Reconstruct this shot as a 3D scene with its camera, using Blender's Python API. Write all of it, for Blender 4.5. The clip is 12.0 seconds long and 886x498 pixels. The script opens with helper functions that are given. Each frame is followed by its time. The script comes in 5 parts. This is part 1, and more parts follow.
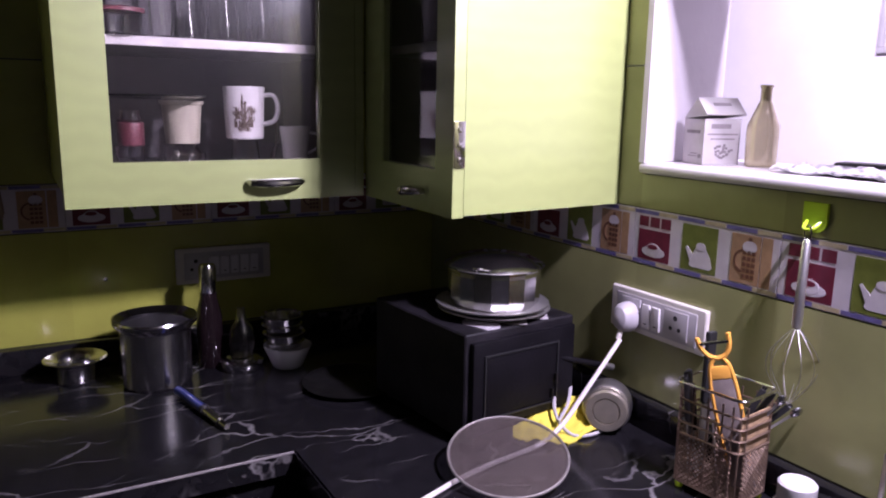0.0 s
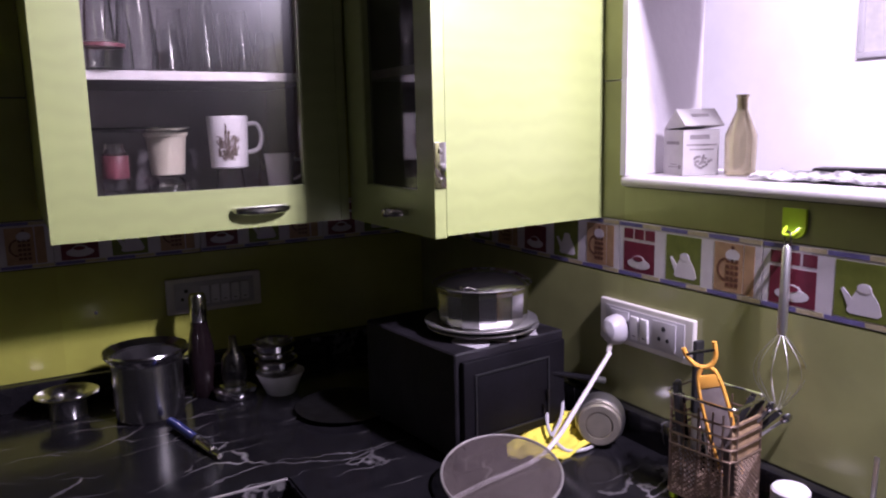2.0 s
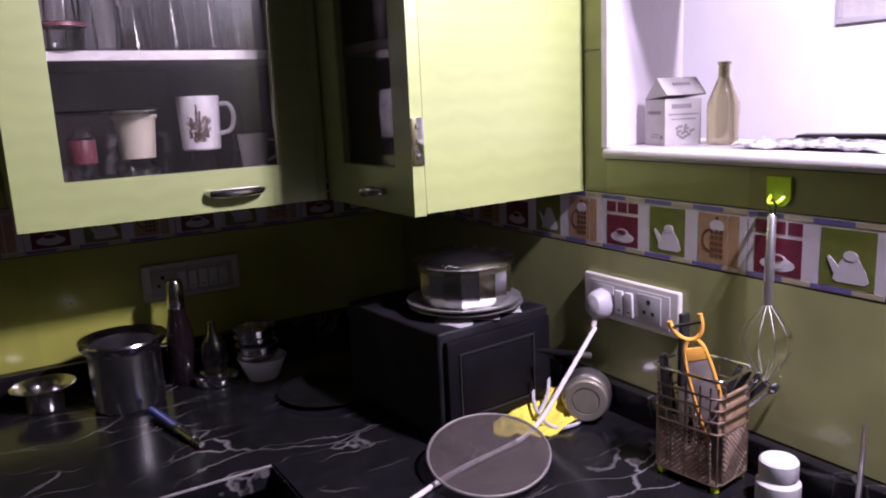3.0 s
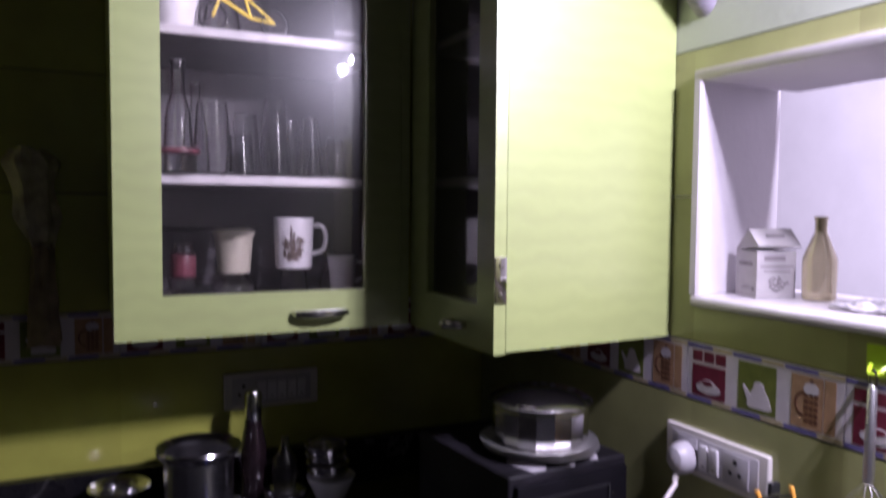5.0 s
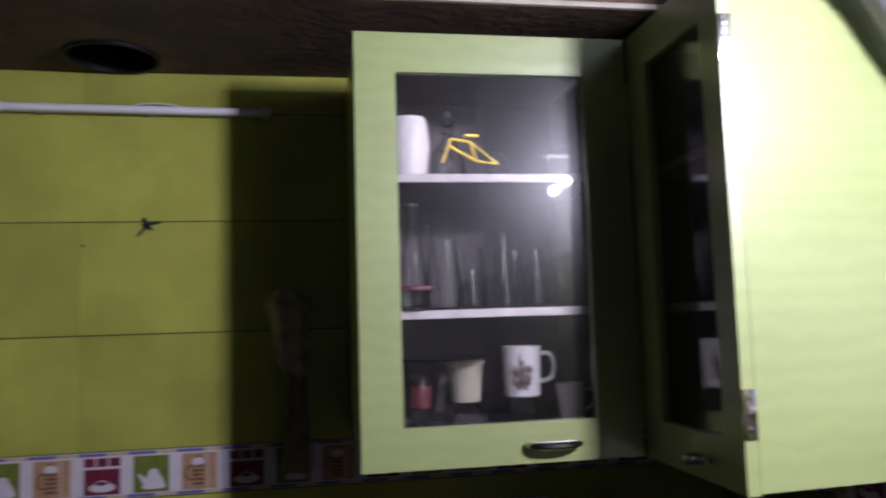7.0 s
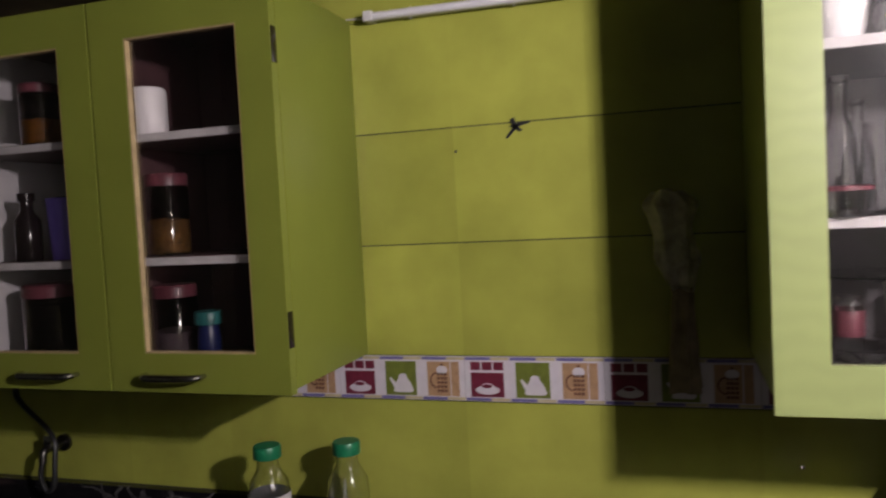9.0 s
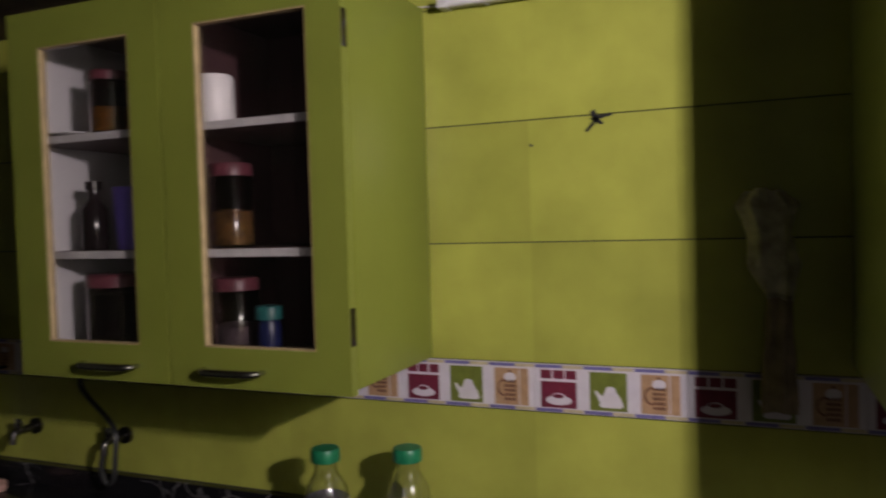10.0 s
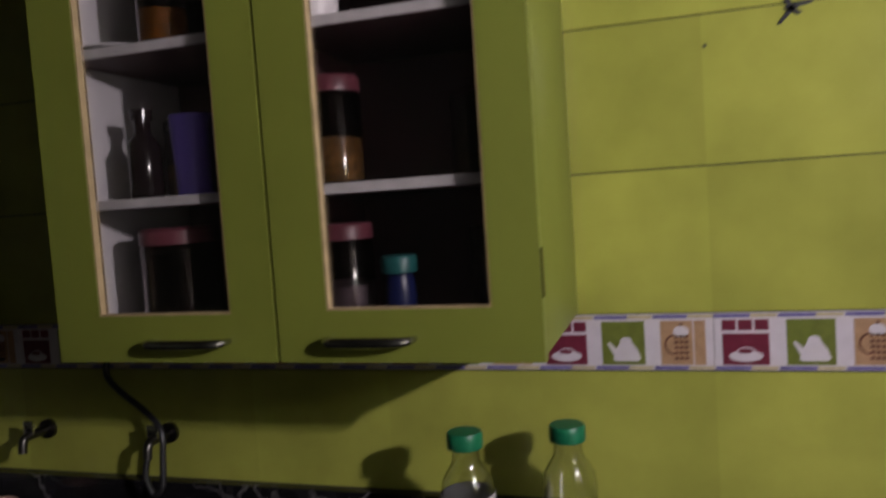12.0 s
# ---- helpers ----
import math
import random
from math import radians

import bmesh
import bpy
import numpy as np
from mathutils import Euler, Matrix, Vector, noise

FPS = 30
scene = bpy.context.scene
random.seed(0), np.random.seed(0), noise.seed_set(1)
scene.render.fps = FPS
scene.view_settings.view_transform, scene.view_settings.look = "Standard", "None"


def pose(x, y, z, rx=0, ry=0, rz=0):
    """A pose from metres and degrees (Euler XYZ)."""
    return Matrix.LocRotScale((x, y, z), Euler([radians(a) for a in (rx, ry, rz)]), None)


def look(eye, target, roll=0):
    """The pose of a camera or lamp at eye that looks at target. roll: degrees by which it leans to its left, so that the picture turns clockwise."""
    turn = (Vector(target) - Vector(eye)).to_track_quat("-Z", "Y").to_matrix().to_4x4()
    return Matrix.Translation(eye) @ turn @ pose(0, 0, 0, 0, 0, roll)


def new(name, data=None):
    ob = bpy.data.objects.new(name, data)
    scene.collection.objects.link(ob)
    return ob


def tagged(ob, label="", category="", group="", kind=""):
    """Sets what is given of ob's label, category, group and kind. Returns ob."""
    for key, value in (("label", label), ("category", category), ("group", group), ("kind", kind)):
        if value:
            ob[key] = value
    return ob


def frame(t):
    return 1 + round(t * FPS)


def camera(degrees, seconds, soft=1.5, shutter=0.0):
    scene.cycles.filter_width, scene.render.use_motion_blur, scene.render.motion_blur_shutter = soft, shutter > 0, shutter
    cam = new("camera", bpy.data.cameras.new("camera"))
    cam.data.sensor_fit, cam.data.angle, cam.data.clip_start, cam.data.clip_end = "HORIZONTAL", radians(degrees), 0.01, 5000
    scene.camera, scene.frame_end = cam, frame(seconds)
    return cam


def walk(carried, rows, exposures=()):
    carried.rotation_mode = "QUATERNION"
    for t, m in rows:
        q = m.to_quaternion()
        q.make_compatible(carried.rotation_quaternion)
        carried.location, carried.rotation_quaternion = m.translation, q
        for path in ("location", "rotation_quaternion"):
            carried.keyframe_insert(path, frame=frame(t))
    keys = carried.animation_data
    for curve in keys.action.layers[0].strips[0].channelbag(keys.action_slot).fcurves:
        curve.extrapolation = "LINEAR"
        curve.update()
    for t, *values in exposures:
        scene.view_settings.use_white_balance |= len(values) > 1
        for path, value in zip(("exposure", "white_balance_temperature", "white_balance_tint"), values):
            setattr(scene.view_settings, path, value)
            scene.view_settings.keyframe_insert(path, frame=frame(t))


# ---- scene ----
cam = camera(61.31, 12.0, soft=2.0, shutter=0.7)
EXPOSURES = [
    (0, 0.42, 5700, 43), (1.5, 0.44, 5750, 42), (2.5, 0.26, 5800, 42), (4.5, 0.32, 5850, 39), (5.0, -0.02, 5600, 38), (5.5, -0.28, 5500, 37),
    (6.5, -0.58, 5500, 31), (7.0, -0.22, 5550, 26), (7.5, -0.10, 5800, 23), (9.5, 0.36, 6600, 20), (12.0, 0.38, 6350, 21),
]
PATH = [
    (0, (-0.887, -1.585, 1.420), (0.0974, 0.1140, 1.0402), 1.02),
    (0.5, (-0.881, -1.590, 1.422), (0.0896, 0.1156, 1.0360), 0.82),
    (1, (-0.877, -1.595, 1.423), (0.0842, 0.1169, 1.0425), 0.61),
    (1.5, (-0.872, -1.599, 1.422), (0.0856, 0.1197, 1.0618), -0.84),
    (2, (-0.874, -1.599, 1.421), (0.1209, 0.1048, 1.0938), -1.23),
    (2.5, (-0.859, -1.590, 1.420), (0.1723, 0.0825, 1.0468), -2.37),
    (2.7, (-0.858, -1.586, 1.417), (0.1657, 0.0877, 1.0300), -2.64),
    (4.3, (-0.846, -1.572, 1.429), (0.1732, 0.1087, 1.0597), -1.49),
    (4.5, (-0.843, -1.575, 1.443), (0.1260, 0.1381, 1.0888), -1.17),
    (5, (-0.851, -1.581, 1.464), (-0.0012, 0.2266, 1.3565), 0.51),
    (5.5, (-0.865, -1.571, 1.477), (-0.0187, 0.2410, 1.4911), -0.35),
    (6, (-0.863, -1.570, 1.492), (-0.0887, 0.2726, 1.5653), -1.47),
    (6.5, (-0.856, -1.579, 1.513), (-0.2913, 0.3356, 1.6402), -2.05),
    (7, (-0.889, -1.583, 1.502), (-0.5546, 0.3801, 1.6843), -1.75),
    (7.5, (-0.886, -1.563, 1.532), (-0.8276, 0.4330, 1.6469), -2.91),
    (7.7, (-0.903, -1.558, 1.534), (-0.9280, 0.4385, 1.6567), -3.13),
    (9.3, (-0.956, -1.374, 1.550), (-1.5944, 0.5171, 1.4284), -2.99),
    (9.5, (-0.981, -1.353, 1.534), (-1.6108, 0.5414, 1.4159), -3.05),
    (10, (-0.974, -1.352, 1.526), (-1.7353, 0.4961, 1.4581), -1.66),
    (10.5, (-0.992, -1.365, 1.526), (-1.8978, 0.4162, 1.4478), -1.26),
    (11, (-1.040, -1.317, 1.495), (-1.9040, 0.4816, 1.3648), -1.02),
    (11.5, (-1.269, -1.250, 1.451), (-1.8976, 0.6482, 1.4413), -2.14),
    (12, (-1.403, -1.214, 1.462), (-1.9967, 0.6908, 1.3295), -3.82),
]
walk(cam, [(t, look(eye, target, roll)) for t, eye, target, roll in PATH], EXPOSURES)

# ---- world and lights ----
world = bpy.data.worlds.new("world")
scene.world = world
world.use_nodes = True
world.node_tree.nodes["Background"].inputs["Color"].default_value = (0.01, 0.01, 0.014, 1)
world.node_tree.nodes["Background"].inputs["Strength"].default_value = 0.3


def point_lamp(name, where, watts, colour, radius):
    d = bpy.data.lights.new(name, "POINT")
    d.energy, d.color, d.shadow_soft_size = watts, colour, radius
    ob = new(name, d)
    ob.location = where
    return ob


BULB = (-0.090, -1.42, 1.93)
for k in (-1, 0, 1):
    point_lamp("bulb_light", (BULB[0] + 0.036 * k, BULB[1], BULB[2] + 0.030 * k), 26.0, (1.0, 0.95, 0.96), 0.014)
next_room = bpy.data.lights.new("next_room_light", "AREA")
next_room.energy, next_room.color = 88.0, (1.0, 0.96, 0.95)
next_room.shape, next_room.size, next_room.size_y = "RECTANGLE", 1.2, 0.08
lamp_ob = new("next_room_light", next_room)
lamp_ob.matrix_world = look((0.30, -1.15, 2.45), (1.9, -1.0, 1.5))


# ---- materials ----
def mat(name, colour, rough=0.5, metal=0.0, vary=0.12, scale=6.0, bump=0.0, bump_scale=80.0, trans=0.0, ior=1.45, spec=0.5, fine=0.0):
    m = bpy.data.materials.new(name)
    m.use_nodes = True
    nt = m.node_tree
    b = nt.nodes["Principled BSDF"]
    b.inputs["Roughness"].default_value = rough
    b.inputs["Metallic"].default_value = metal
    b.inputs["Transmission Weight"].default_value = trans
    b.inputs["IOR"].default_value = ior
    b.inputs["Specular IOR Level"].default_value = spec
    b.inputs["Base Color"].default_value = (*colour, 1)
    if vary or bump:
        co = nt.nodes.new("ShaderNodeNewGeometry")
        n = nt.nodes.new("ShaderNodeTexNoise")
        n.inputs["Scale"].default_value = scale
        n.inputs["Detail"].default_value = 6
        nt.links.new(co.outputs["Position"], n.inputs["Vector"])
    if vary:
        r = nt.nodes.new("ShaderNodeValToRGB")
        r.color_ramp.elements[0].position, r.color_ramp.elements[1].position = 0.3, 0.7
        r.color_ramp.elements[0].color = (*[c * (1 - vary) for c in colour], 1)
        r.color_ramp.elements[1].color = (*[min(1, c * (1 + vary)) for c in colour], 1)
        nt.links.new(n.outputs["Fac"], r.inputs["Fac"])
        nt.links.new(r.outputs["Color"], b.inputs["Base Color"])
        if fine:
            mr = nt.nodes.new("ShaderNodeMapRange")
            mr.inputs["To Min"].default_value, mr.inputs["To Max"].default_value = max(0.02, rough - fine), rough + fine
            n3 = nt.nodes.new("ShaderNodeTexNoise")
            n3.inputs["Scale"].default_value = scale * 4
            nt.links.new(co.outputs["Position"], n3.inputs["Vector"])
            nt.links.new(n3.outputs["Fac"], mr.inputs["Value"])
            nt.links.new(mr.outputs["Result"], b.inputs["Roughness"])
    if bump:
        n2 = nt.nodes.new("ShaderNodeTexNoise")
        n2.inputs["Scale"].default_value = bump_scale
        n2.inputs["Detail"].default_value = 4
        nt.links.new(co.outputs["Position"], n2.inputs["Vector"])
        bp = nt.nodes.new("ShaderNodeBump")
        bp.inputs["Strength"].default_value = bump
        bp.inputs["Distance"].default_value = 0.004
        nt.links.new(n2.outputs["Fac"], bp.inputs["Height"])
        nt.links.new(bp.outputs["Normal"], b.inputs["Normal"])
    return m


def tile_mat(name, colour):
    """Glazed tile: each piece a little different, cloudy glaze, slight waviness."""
    m = mat(name, colour, 0.18, 0, 0.15, 7.0, 0.09, 26.0, fine=0.07)
    nt = m.node_tree
    b = nt.nodes["Principled BSDF"]
    link = b.inputs["Base Color"].links[0]
    src = link.from_socket
    oi = nt.nodes.new("ShaderNodeObjectInfo")
    hs = nt.nodes.new("ShaderNodeHueSaturation")
    mr = nt.nodes.new("ShaderNodeMapRange")
    mr.inputs["To Min"].default_value, mr.inputs["To Max"].default_value = 0.9, 1.1
    nt.links.new(oi.outputs["Random"], mr.inputs["Value"])
    nt.links.new(mr.outputs["Result"], hs.inputs["Value"])
    nt.links.new(src, hs.inputs["Color"])
    nt.links.new(hs.outputs["Color"], b.inputs["Base Color"])
    return m


def laminate_mat(name, colour):
    """Laminate board with a wavy sideways grain."""
    m = mat(name, colour, 0.36, 0, 0.06, 5.0, spec=0.9)
    nt = m.node_tree
    b = nt.nodes["Principled BSDF"]
    b.inputs["Coat Weight"].default_value, b.inputs["Coat Roughness"].default_value = 0.6, 0.27
    src = b.inputs["Base Color"].links[0].from_socket
    co = nt.nodes.new("ShaderNodeNewGeometry")
    w = nt.nodes.new("ShaderNodeTexWave")
    w.bands_direction = "Z"
    for k, v in (("Scale", 9.5), ("Distortion", 5.5), ("Detail", 2.0), ("Detail Scale", 1.6)):
        w.inputs[k].default_value = v
    mp = nt.nodes.new("ShaderNodeMapping")
    mp.inputs["Scale"].default_value = (0.9, 0.9, 1.0)
    nt.links.new(co.outputs["Position"], mp.inputs["Vector"])
    nt.links.new(mp.outputs["Vector"], w.inputs["Vector"])
    mx = nt.nodes.new("ShaderNodeMixRGB")
    mx.blend_type = "MULTIPLY"
    mx.inputs["Fac"].default_value = 0.06
    nt.links.new(src, mx.inputs["Color1"])
    nt.links.new(w.outputs["Color"], mx.inputs["Color2"])
    nt.links.new(mx.outputs["Color"], b.inputs["Base Color"])
    bp = nt.nodes.new("ShaderNodeBump")
    bp.inputs["Strength"].default_value, bp.inputs["Distance"].default_value = 0.09, 0.002
    nt.links.new(w.outputs["Color"], bp.inputs["Height"])
    nt.links.new(bp.outputs["Normal"], b.inputs["Normal"])
    return m


def granite_mat(name):
    """Polished black stone with broken white veins."""
    m = mat(name, (0.012, 0.012, 0.014), 0.17, 0, 0.0, spec=0.4)
    nt = m.node_tree
    b = nt.nodes["Principled BSDF"]
    co = nt.nodes.new("ShaderNodeNewGeometry")
    n1 = nt.nodes.new("ShaderNodeTexNoise")
    n1.inputs["Scale"].default_value, n1.inputs["Detail"].default_value = 5.0, 5.0
    nt.links.new(co.outputs["Position"], n1.inputs["Vector"])
    mp = nt.nodes.new("ShaderNodeMapping")
    mp.inputs["Scale"].default_value = (3.2, 14.0, 5.0)
    mp.inputs["Rotation"].default_value = (0, 0, 0.35)
    ad = nt.nodes.new("ShaderNodeVectorMath")
    ad.operation = "MULTIPLY_ADD"
    ad.inputs[1].default_value = (0.22, 0.16, 0.22)
    nt.links.new(n1.outputs["Color"], ad.inputs[0])
    nt.links.new(co.outputs["Position"], ad.inputs[2])
    nt.links.new(ad.outputs["Vector"], mp.inputs["Vector"])
    v = nt.nodes.new("ShaderNodeTexVoronoi")
    v.feature = "DISTANCE_TO_EDGE"
    v.inputs["Scale"].default_value = 1.3
    nt.links.new(mp.outputs["Vector"], v.inputs["Vector"])
    r = nt.nodes.new("ShaderNodeValToRGB")
    r.color_ramp.elements[0].position, r.color_ramp.elements[1].position = 0.0, 0.024
    r.color_ramp.elements[0].color, r.color_ramp.elements[1].color = (1, 1, 1, 1), (0, 0, 0, 1)
    nt.links.new(v.outputs["Distance"], r.inputs["Fac"])
    n2 = nt.nodes.new("ShaderNodeTexNoise")
    n2.inputs["Scale"].default_value, n2.inputs["Detail"].default_value = 7.0, 3.0
    nt.links.new(co.outputs["Position"], n2.inputs["Vector"])
    r2 = nt.nodes.new("ShaderNodeValToRGB")
    r2.color_ramp.elements[0].position, r2.color_ramp.elements[1].position = 0.45, 0.66
    nt.links.new(n2.outputs["Fac"], r2.inputs["Fac"])
    mu = nt.nodes.new("ShaderNodeMath")
    mu.operation = "MULTIPLY"
    nt.links.new(r.outputs["Color"], mu.inputs[0])
    nt.links.new(r2.outputs["Color"], mu.inputs[1])
    n3 = nt.nodes.new("ShaderNodeTexNoise")
    n3.inputs["Scale"].default_value, n3.inputs["Detail"].default_value = 34.0, 8.0
    nt.links.new(co.outputs["Position"], n3.inputs["Vector"])
    r3 = nt.nodes.new("ShaderNodeValToRGB")
    r3.color_ramp.elements[0].color, r3.color_ramp.elements[1].color = (0.003, 0.003, 0.004, 1), (0.016, 0.015, 0.017, 1)
    nt.links.new(n3.outputs["Fac"], r3.inputs["Fac"])
    mx = nt.nodes.new("ShaderNodeMixRGB")
    mx.inputs["Color2"].default_value = (0.19, 0.18, 0.18, 1)
    nt.links.new(mu.outputs["Value"], mx.inputs["Fac"])
    nt.links.new(r3.outputs["Color"], mx.inputs["Color1"])
    nt.links.new(mx.outputs["Color"], b.inputs["Base Color"])
    return m


M_TILE = tile_mat("green_tile", (0.325, 0.338, 0.062))
# east wall: same green tile, its colour greyed for the light there
M_TILE_OLIVE = tile_mat("green_tile_east_light", (0.335, 0.345, 0.150))
M_GROUT = mat("grout", (0.06, 0.06, 0.03), 0.9)
M_LIME = laminate_mat("lime_laminate", (0.315, 0.37, 0.137))
# two-door cabinet: plain board without grain, darkened too for the dimmer light there
M_OLIVE = mat("plain_lime_board_dimmed", (0.160, 0.183, 0.027), 0.45, 0, 0.08, 4, 0.05, 40)
M_CARD = mat("brown_card", (0.34, 0.23, 0.13), 0.8, 0, 0.25, 60, 0.3, 200)
M_EDGE = mat("board_edge", (0.30, 0.22, 0.11), 0.7, 0, 0.2, 40)
M_WHITE = mat("white_laminate", (0.56, 0.54, 0.56), 0.4, 0, 0.04)
M_PLASTER = mat("white_plaster", (0.78, 0.75, 0.78), 0.7, 0, 0.05, 5, 0.2, 60)
M_MARBLE = mat("white_marble", (0.58, 0.55, 0.55), 0.3, 0, 0.08, 14)
M_GRANITE = granite_mat("black_granite")
M_STEEL = mat("steel", (0.66, 0.65, 0.65), 0.15, 1.0, 0.06, 30)
M_STEEL_DULL = mat("brushed_steel", (0.62, 0.61, 0.60), 0.36, 1.0, 0.06, 14)
M_POT = mat("pot_steel", (0.60, 0.59, 0.60), 0.22, 1.0, 0.08, 14)
M_HANDLE = mat("handle_metal", (0.52, 0.51, 0.49), 0.2, 1.0, 0.08, 30)
M_CHROME = mat("chrome", (0.75, 0.74, 0.72), 0.12, 1.0, 0.05, 40)
M_WIRE = mat("rusty_wire", (0.24, 0.17, 0.125), 0.42, 0.7, 0.3, 60)
M_GLASS = mat("glass", (0.94, 0.95, 0.96), 0.03, 0, 0, trans=1.0)
glass_bsdf = M_GLASS.node_tree.nodes["Principled BSDF"]
glass_bsdf.inputs["Coat Weight"].default_value, glass_bsdf.inputs["Coat Roughness"].default_value = 0.3, 0.06
M_PANE = mat("cabinet_glass", (0.71, 0.69, 0.66), 0.02, 0, 0, trans=1.0)
# dusty film on the cabinet panes
M_PANE.node_tree.nodes["Principled BSDF"].inputs["Coat Weight"].default_value = 0.22
M_PANE.node_tree.nodes["Principled BSDF"].inputs["Coat Roughness"].default_value = 0.3
M_BLACK = mat("black_enamel", (0.004, 0.0035, 0.005), 0.55, 0, 0.3, 20, 0.1, 120, spec=0.18)
M_IRON = mat("worn_iron", (0.03, 0.029, 0.029), 0.32, 0.7, 0.3, 40, 0.15, 150)
M_BLACKP = mat("black_plastic", (0.015, 0.015, 0.016), 0.45, 0, 0.2, 20)
M_CREAM = mat("cream_plastic", (0.58, 0.55, 0.51), 0.38, 0, 0.05, 20)
M_WPLASTIC = mat("white_plastic", (0.62, 0.60, 0.61), 0.4, 0, 0.04, 20)
M_GREYP = mat("grey_plastic", (0.42, 0.40, 0.42), 0.4, 0, 0.06, 20)
M_TAUPE = mat("worn_grey_plastic", (0.15, 0.125, 0.115), 0.5, 0, 0.25, 60)
M_BAND = mat("dull_edge_band", (0.40, 0.385, 0.39), 0.45, 0, 0.12, 40)
M_YELLOW = mat("yellow_cloth", (0.72, 0.62, 0.07), 0.95, 0, 0.12, 30, 0.5, 300)
M_YPLASTIC = mat("yellow_paint", (0.75, 0.55, 0.03), 0.35, 0, 0.05, 20)
M_ORANGE = mat("orange_plastic", (0.78, 0.38, 0.06), 0.4, 0, 0.08, 20)
M_AMBER = mat("golden_bottle", (0.60, 0.53, 0.36), 0.08, 0.2, 0.08, 20, trans=0.65)
M_CERAMIC = mat("white_ceramic", (0.60, 0.59, 0.60), 0.15, 0, 0.03, 20)
M_BROWN = mat("brown_print", (0.085, 0.062, 0.05), 0.5, 0, 0.4, 150)
M_NAVY = mat("navy_plastic", (0.02, 0.03, 0.16), 0.3, 0, 0.1, 30)
M_DARKBROWN = mat("dark_brown", (0.010, 0.006, 0.007), 0.16, 0, 0.2, 20)
M_BLUE = mat("blue_plastic", (0.006, 0.010, 0.055), 0.35, 0, 0.08, 20)
M_PURPLE = mat("violet_plastic", (0.17, 0.12, 0.55), 0.4, 0, 0.08, 20)
M_TEAL = mat("teal_plastic", (0.010, 0.085, 0.082), 0.4, 0, 0.08, 20)
M_GREENCAP = mat("green_cap", (0.005, 0.14, 0.06), 0.4, 0, 0.06, 20)
M_HOOK = mat("lime_plastic", (0.5, 0.72, 0.02), 0.25, 0, 0.06, 20)
M_FOOD = mat("yellow_grains", (0.55, 0.36, 0.10), 0.8, 0, 0.5, 90, 0.8, 150)
M_PICKLE = mat("orange_pickle", (0.6, 0.28, 0.03), 0.5, 0, 0.4, 60)
M_PAPER = mat("printed_paper", (0.42, 0.40, 0.39), 0.8, 0, 0.1, 30)
M_GREYPRINT = mat("grey_print", (0.22, 0.2, 0.2), 0.8, 0, 0.2, 60)
M_CLOTHPRINT = mat("patterned_cloth", (0.5, 0.48, 0.5), 0.95, 0, 0.75, 70, 0.6, 200)
M_SLAB = mat("dark_slab", (0.085, 0.055, 0.032), 0.9, 0, 0.35, 12, 0.5, 50)
M_SOOT = mat("ceiling_light_cut", (0.025, 0.02, 0.016), 0.9, 0, 0.3, 8, 0.3, 50)
# both floors are out of view, coloured dark to swallow stray light
M_FLOOR = mat("floor_light_cut", (0.03, 0.027, 0.024), 0.5, 0, 0.2, 8)
M_PAINT = mat("wall_light_cut", (0.022, 0.024, 0.012), 0.8, 0, 0.08, 4)
M_HOSE = mat("white_hose", (0.24, 0.22, 0.26), 0.5, 0, 0.1, 20)
M_CORD = mat("white_cord", (0.72, 0.66, 0.66), 0.45, 0, 0.08, 40)
M_TUBE = mat("tube_lamp_glass", (0.7, 0.68, 0.72), 0.35, 0, 0.05, 10)
M_B_WHITE = mat("border_white", (0.54, 0.50, 0.54), 0.3, 0, 0.06, 40)
M_B_BLUE = mat("border_blue", (0.13, 0.115, 0.27), 0.3, 0, 0.2, 60)
M_B_SAND = mat("border_sand", (0.42, 0.36, 0.23), 0.3, 0, 0.15, 60)
M_B_RED = mat("border_maroon", (0.13, 0.018, 0.035), 0.3, 0, 0.15, 60)
M_B_GREEN = mat("border_green", (0.125, 0.15, 0.028), 0.3, 0, 0.15, 60)
M_B_ORANGE = mat("border_orange", (0.35, 0.215, 0.12), 0.3, 0, 0.15, 60)
M_B_DARK = mat("border_dark", (0.12, 0.05, 0.03), 0.3, 0, 0.2, 60)
M_RAG = mat("pale_rag", (0.36, 0.33, 0.26), 0.95, 0, 0.45, 30, 0.8, 160)
M_RIM = mat("dull_rim", (0.24, 0.22, 0.21), 0.5, 0.5, 0.2, 60)
M_SATIN = mat("satin_steel", (0.82, 0.81, 0.80), 0.4, 1.0, 0.06, 40)
# dark metal; on taps and sink the tone stands for cabinet shade
M_TARNISH = mat("dark_metal", (0.09, 0.085, 0.08), 0.33, 1.0, 0.15, 40)
M_OVEN = mat("dusty_black_enamel", (0.008, 0.007, 0.009), 0.55, 0, 0.85, 16, 0.15, 90, spec=0.3)
M_SCRUB = mat("pinkish_scrub", (0.45, 0.26, 0.22), 0.9, 0, 0.4, 90, 0.8, 220)
M_JAR = mat("cloudy_jar_plastic", (0.45, 0.39, 0.41), 0.06, 0, 0, trans=1.0)
M_RAGTAIL = mat("brown_rag", (0.20, 0.155, 0.10), 0.95, 0, 0.3, 25, 0.5, 200)
# pale back boards darkened in colour for the shade inside the cabinets
M_BACKG = mat("shaded_back_board", (0.115, 0.105, 0.11), 0.6, 0, 0.12, 8)
# brown back and divider; on shelves and linings it stands for shade
M_BACK = mat("brown_shaded_board", (0.07, 0.032, 0.036), 0.6, 0, 0.2, 10)
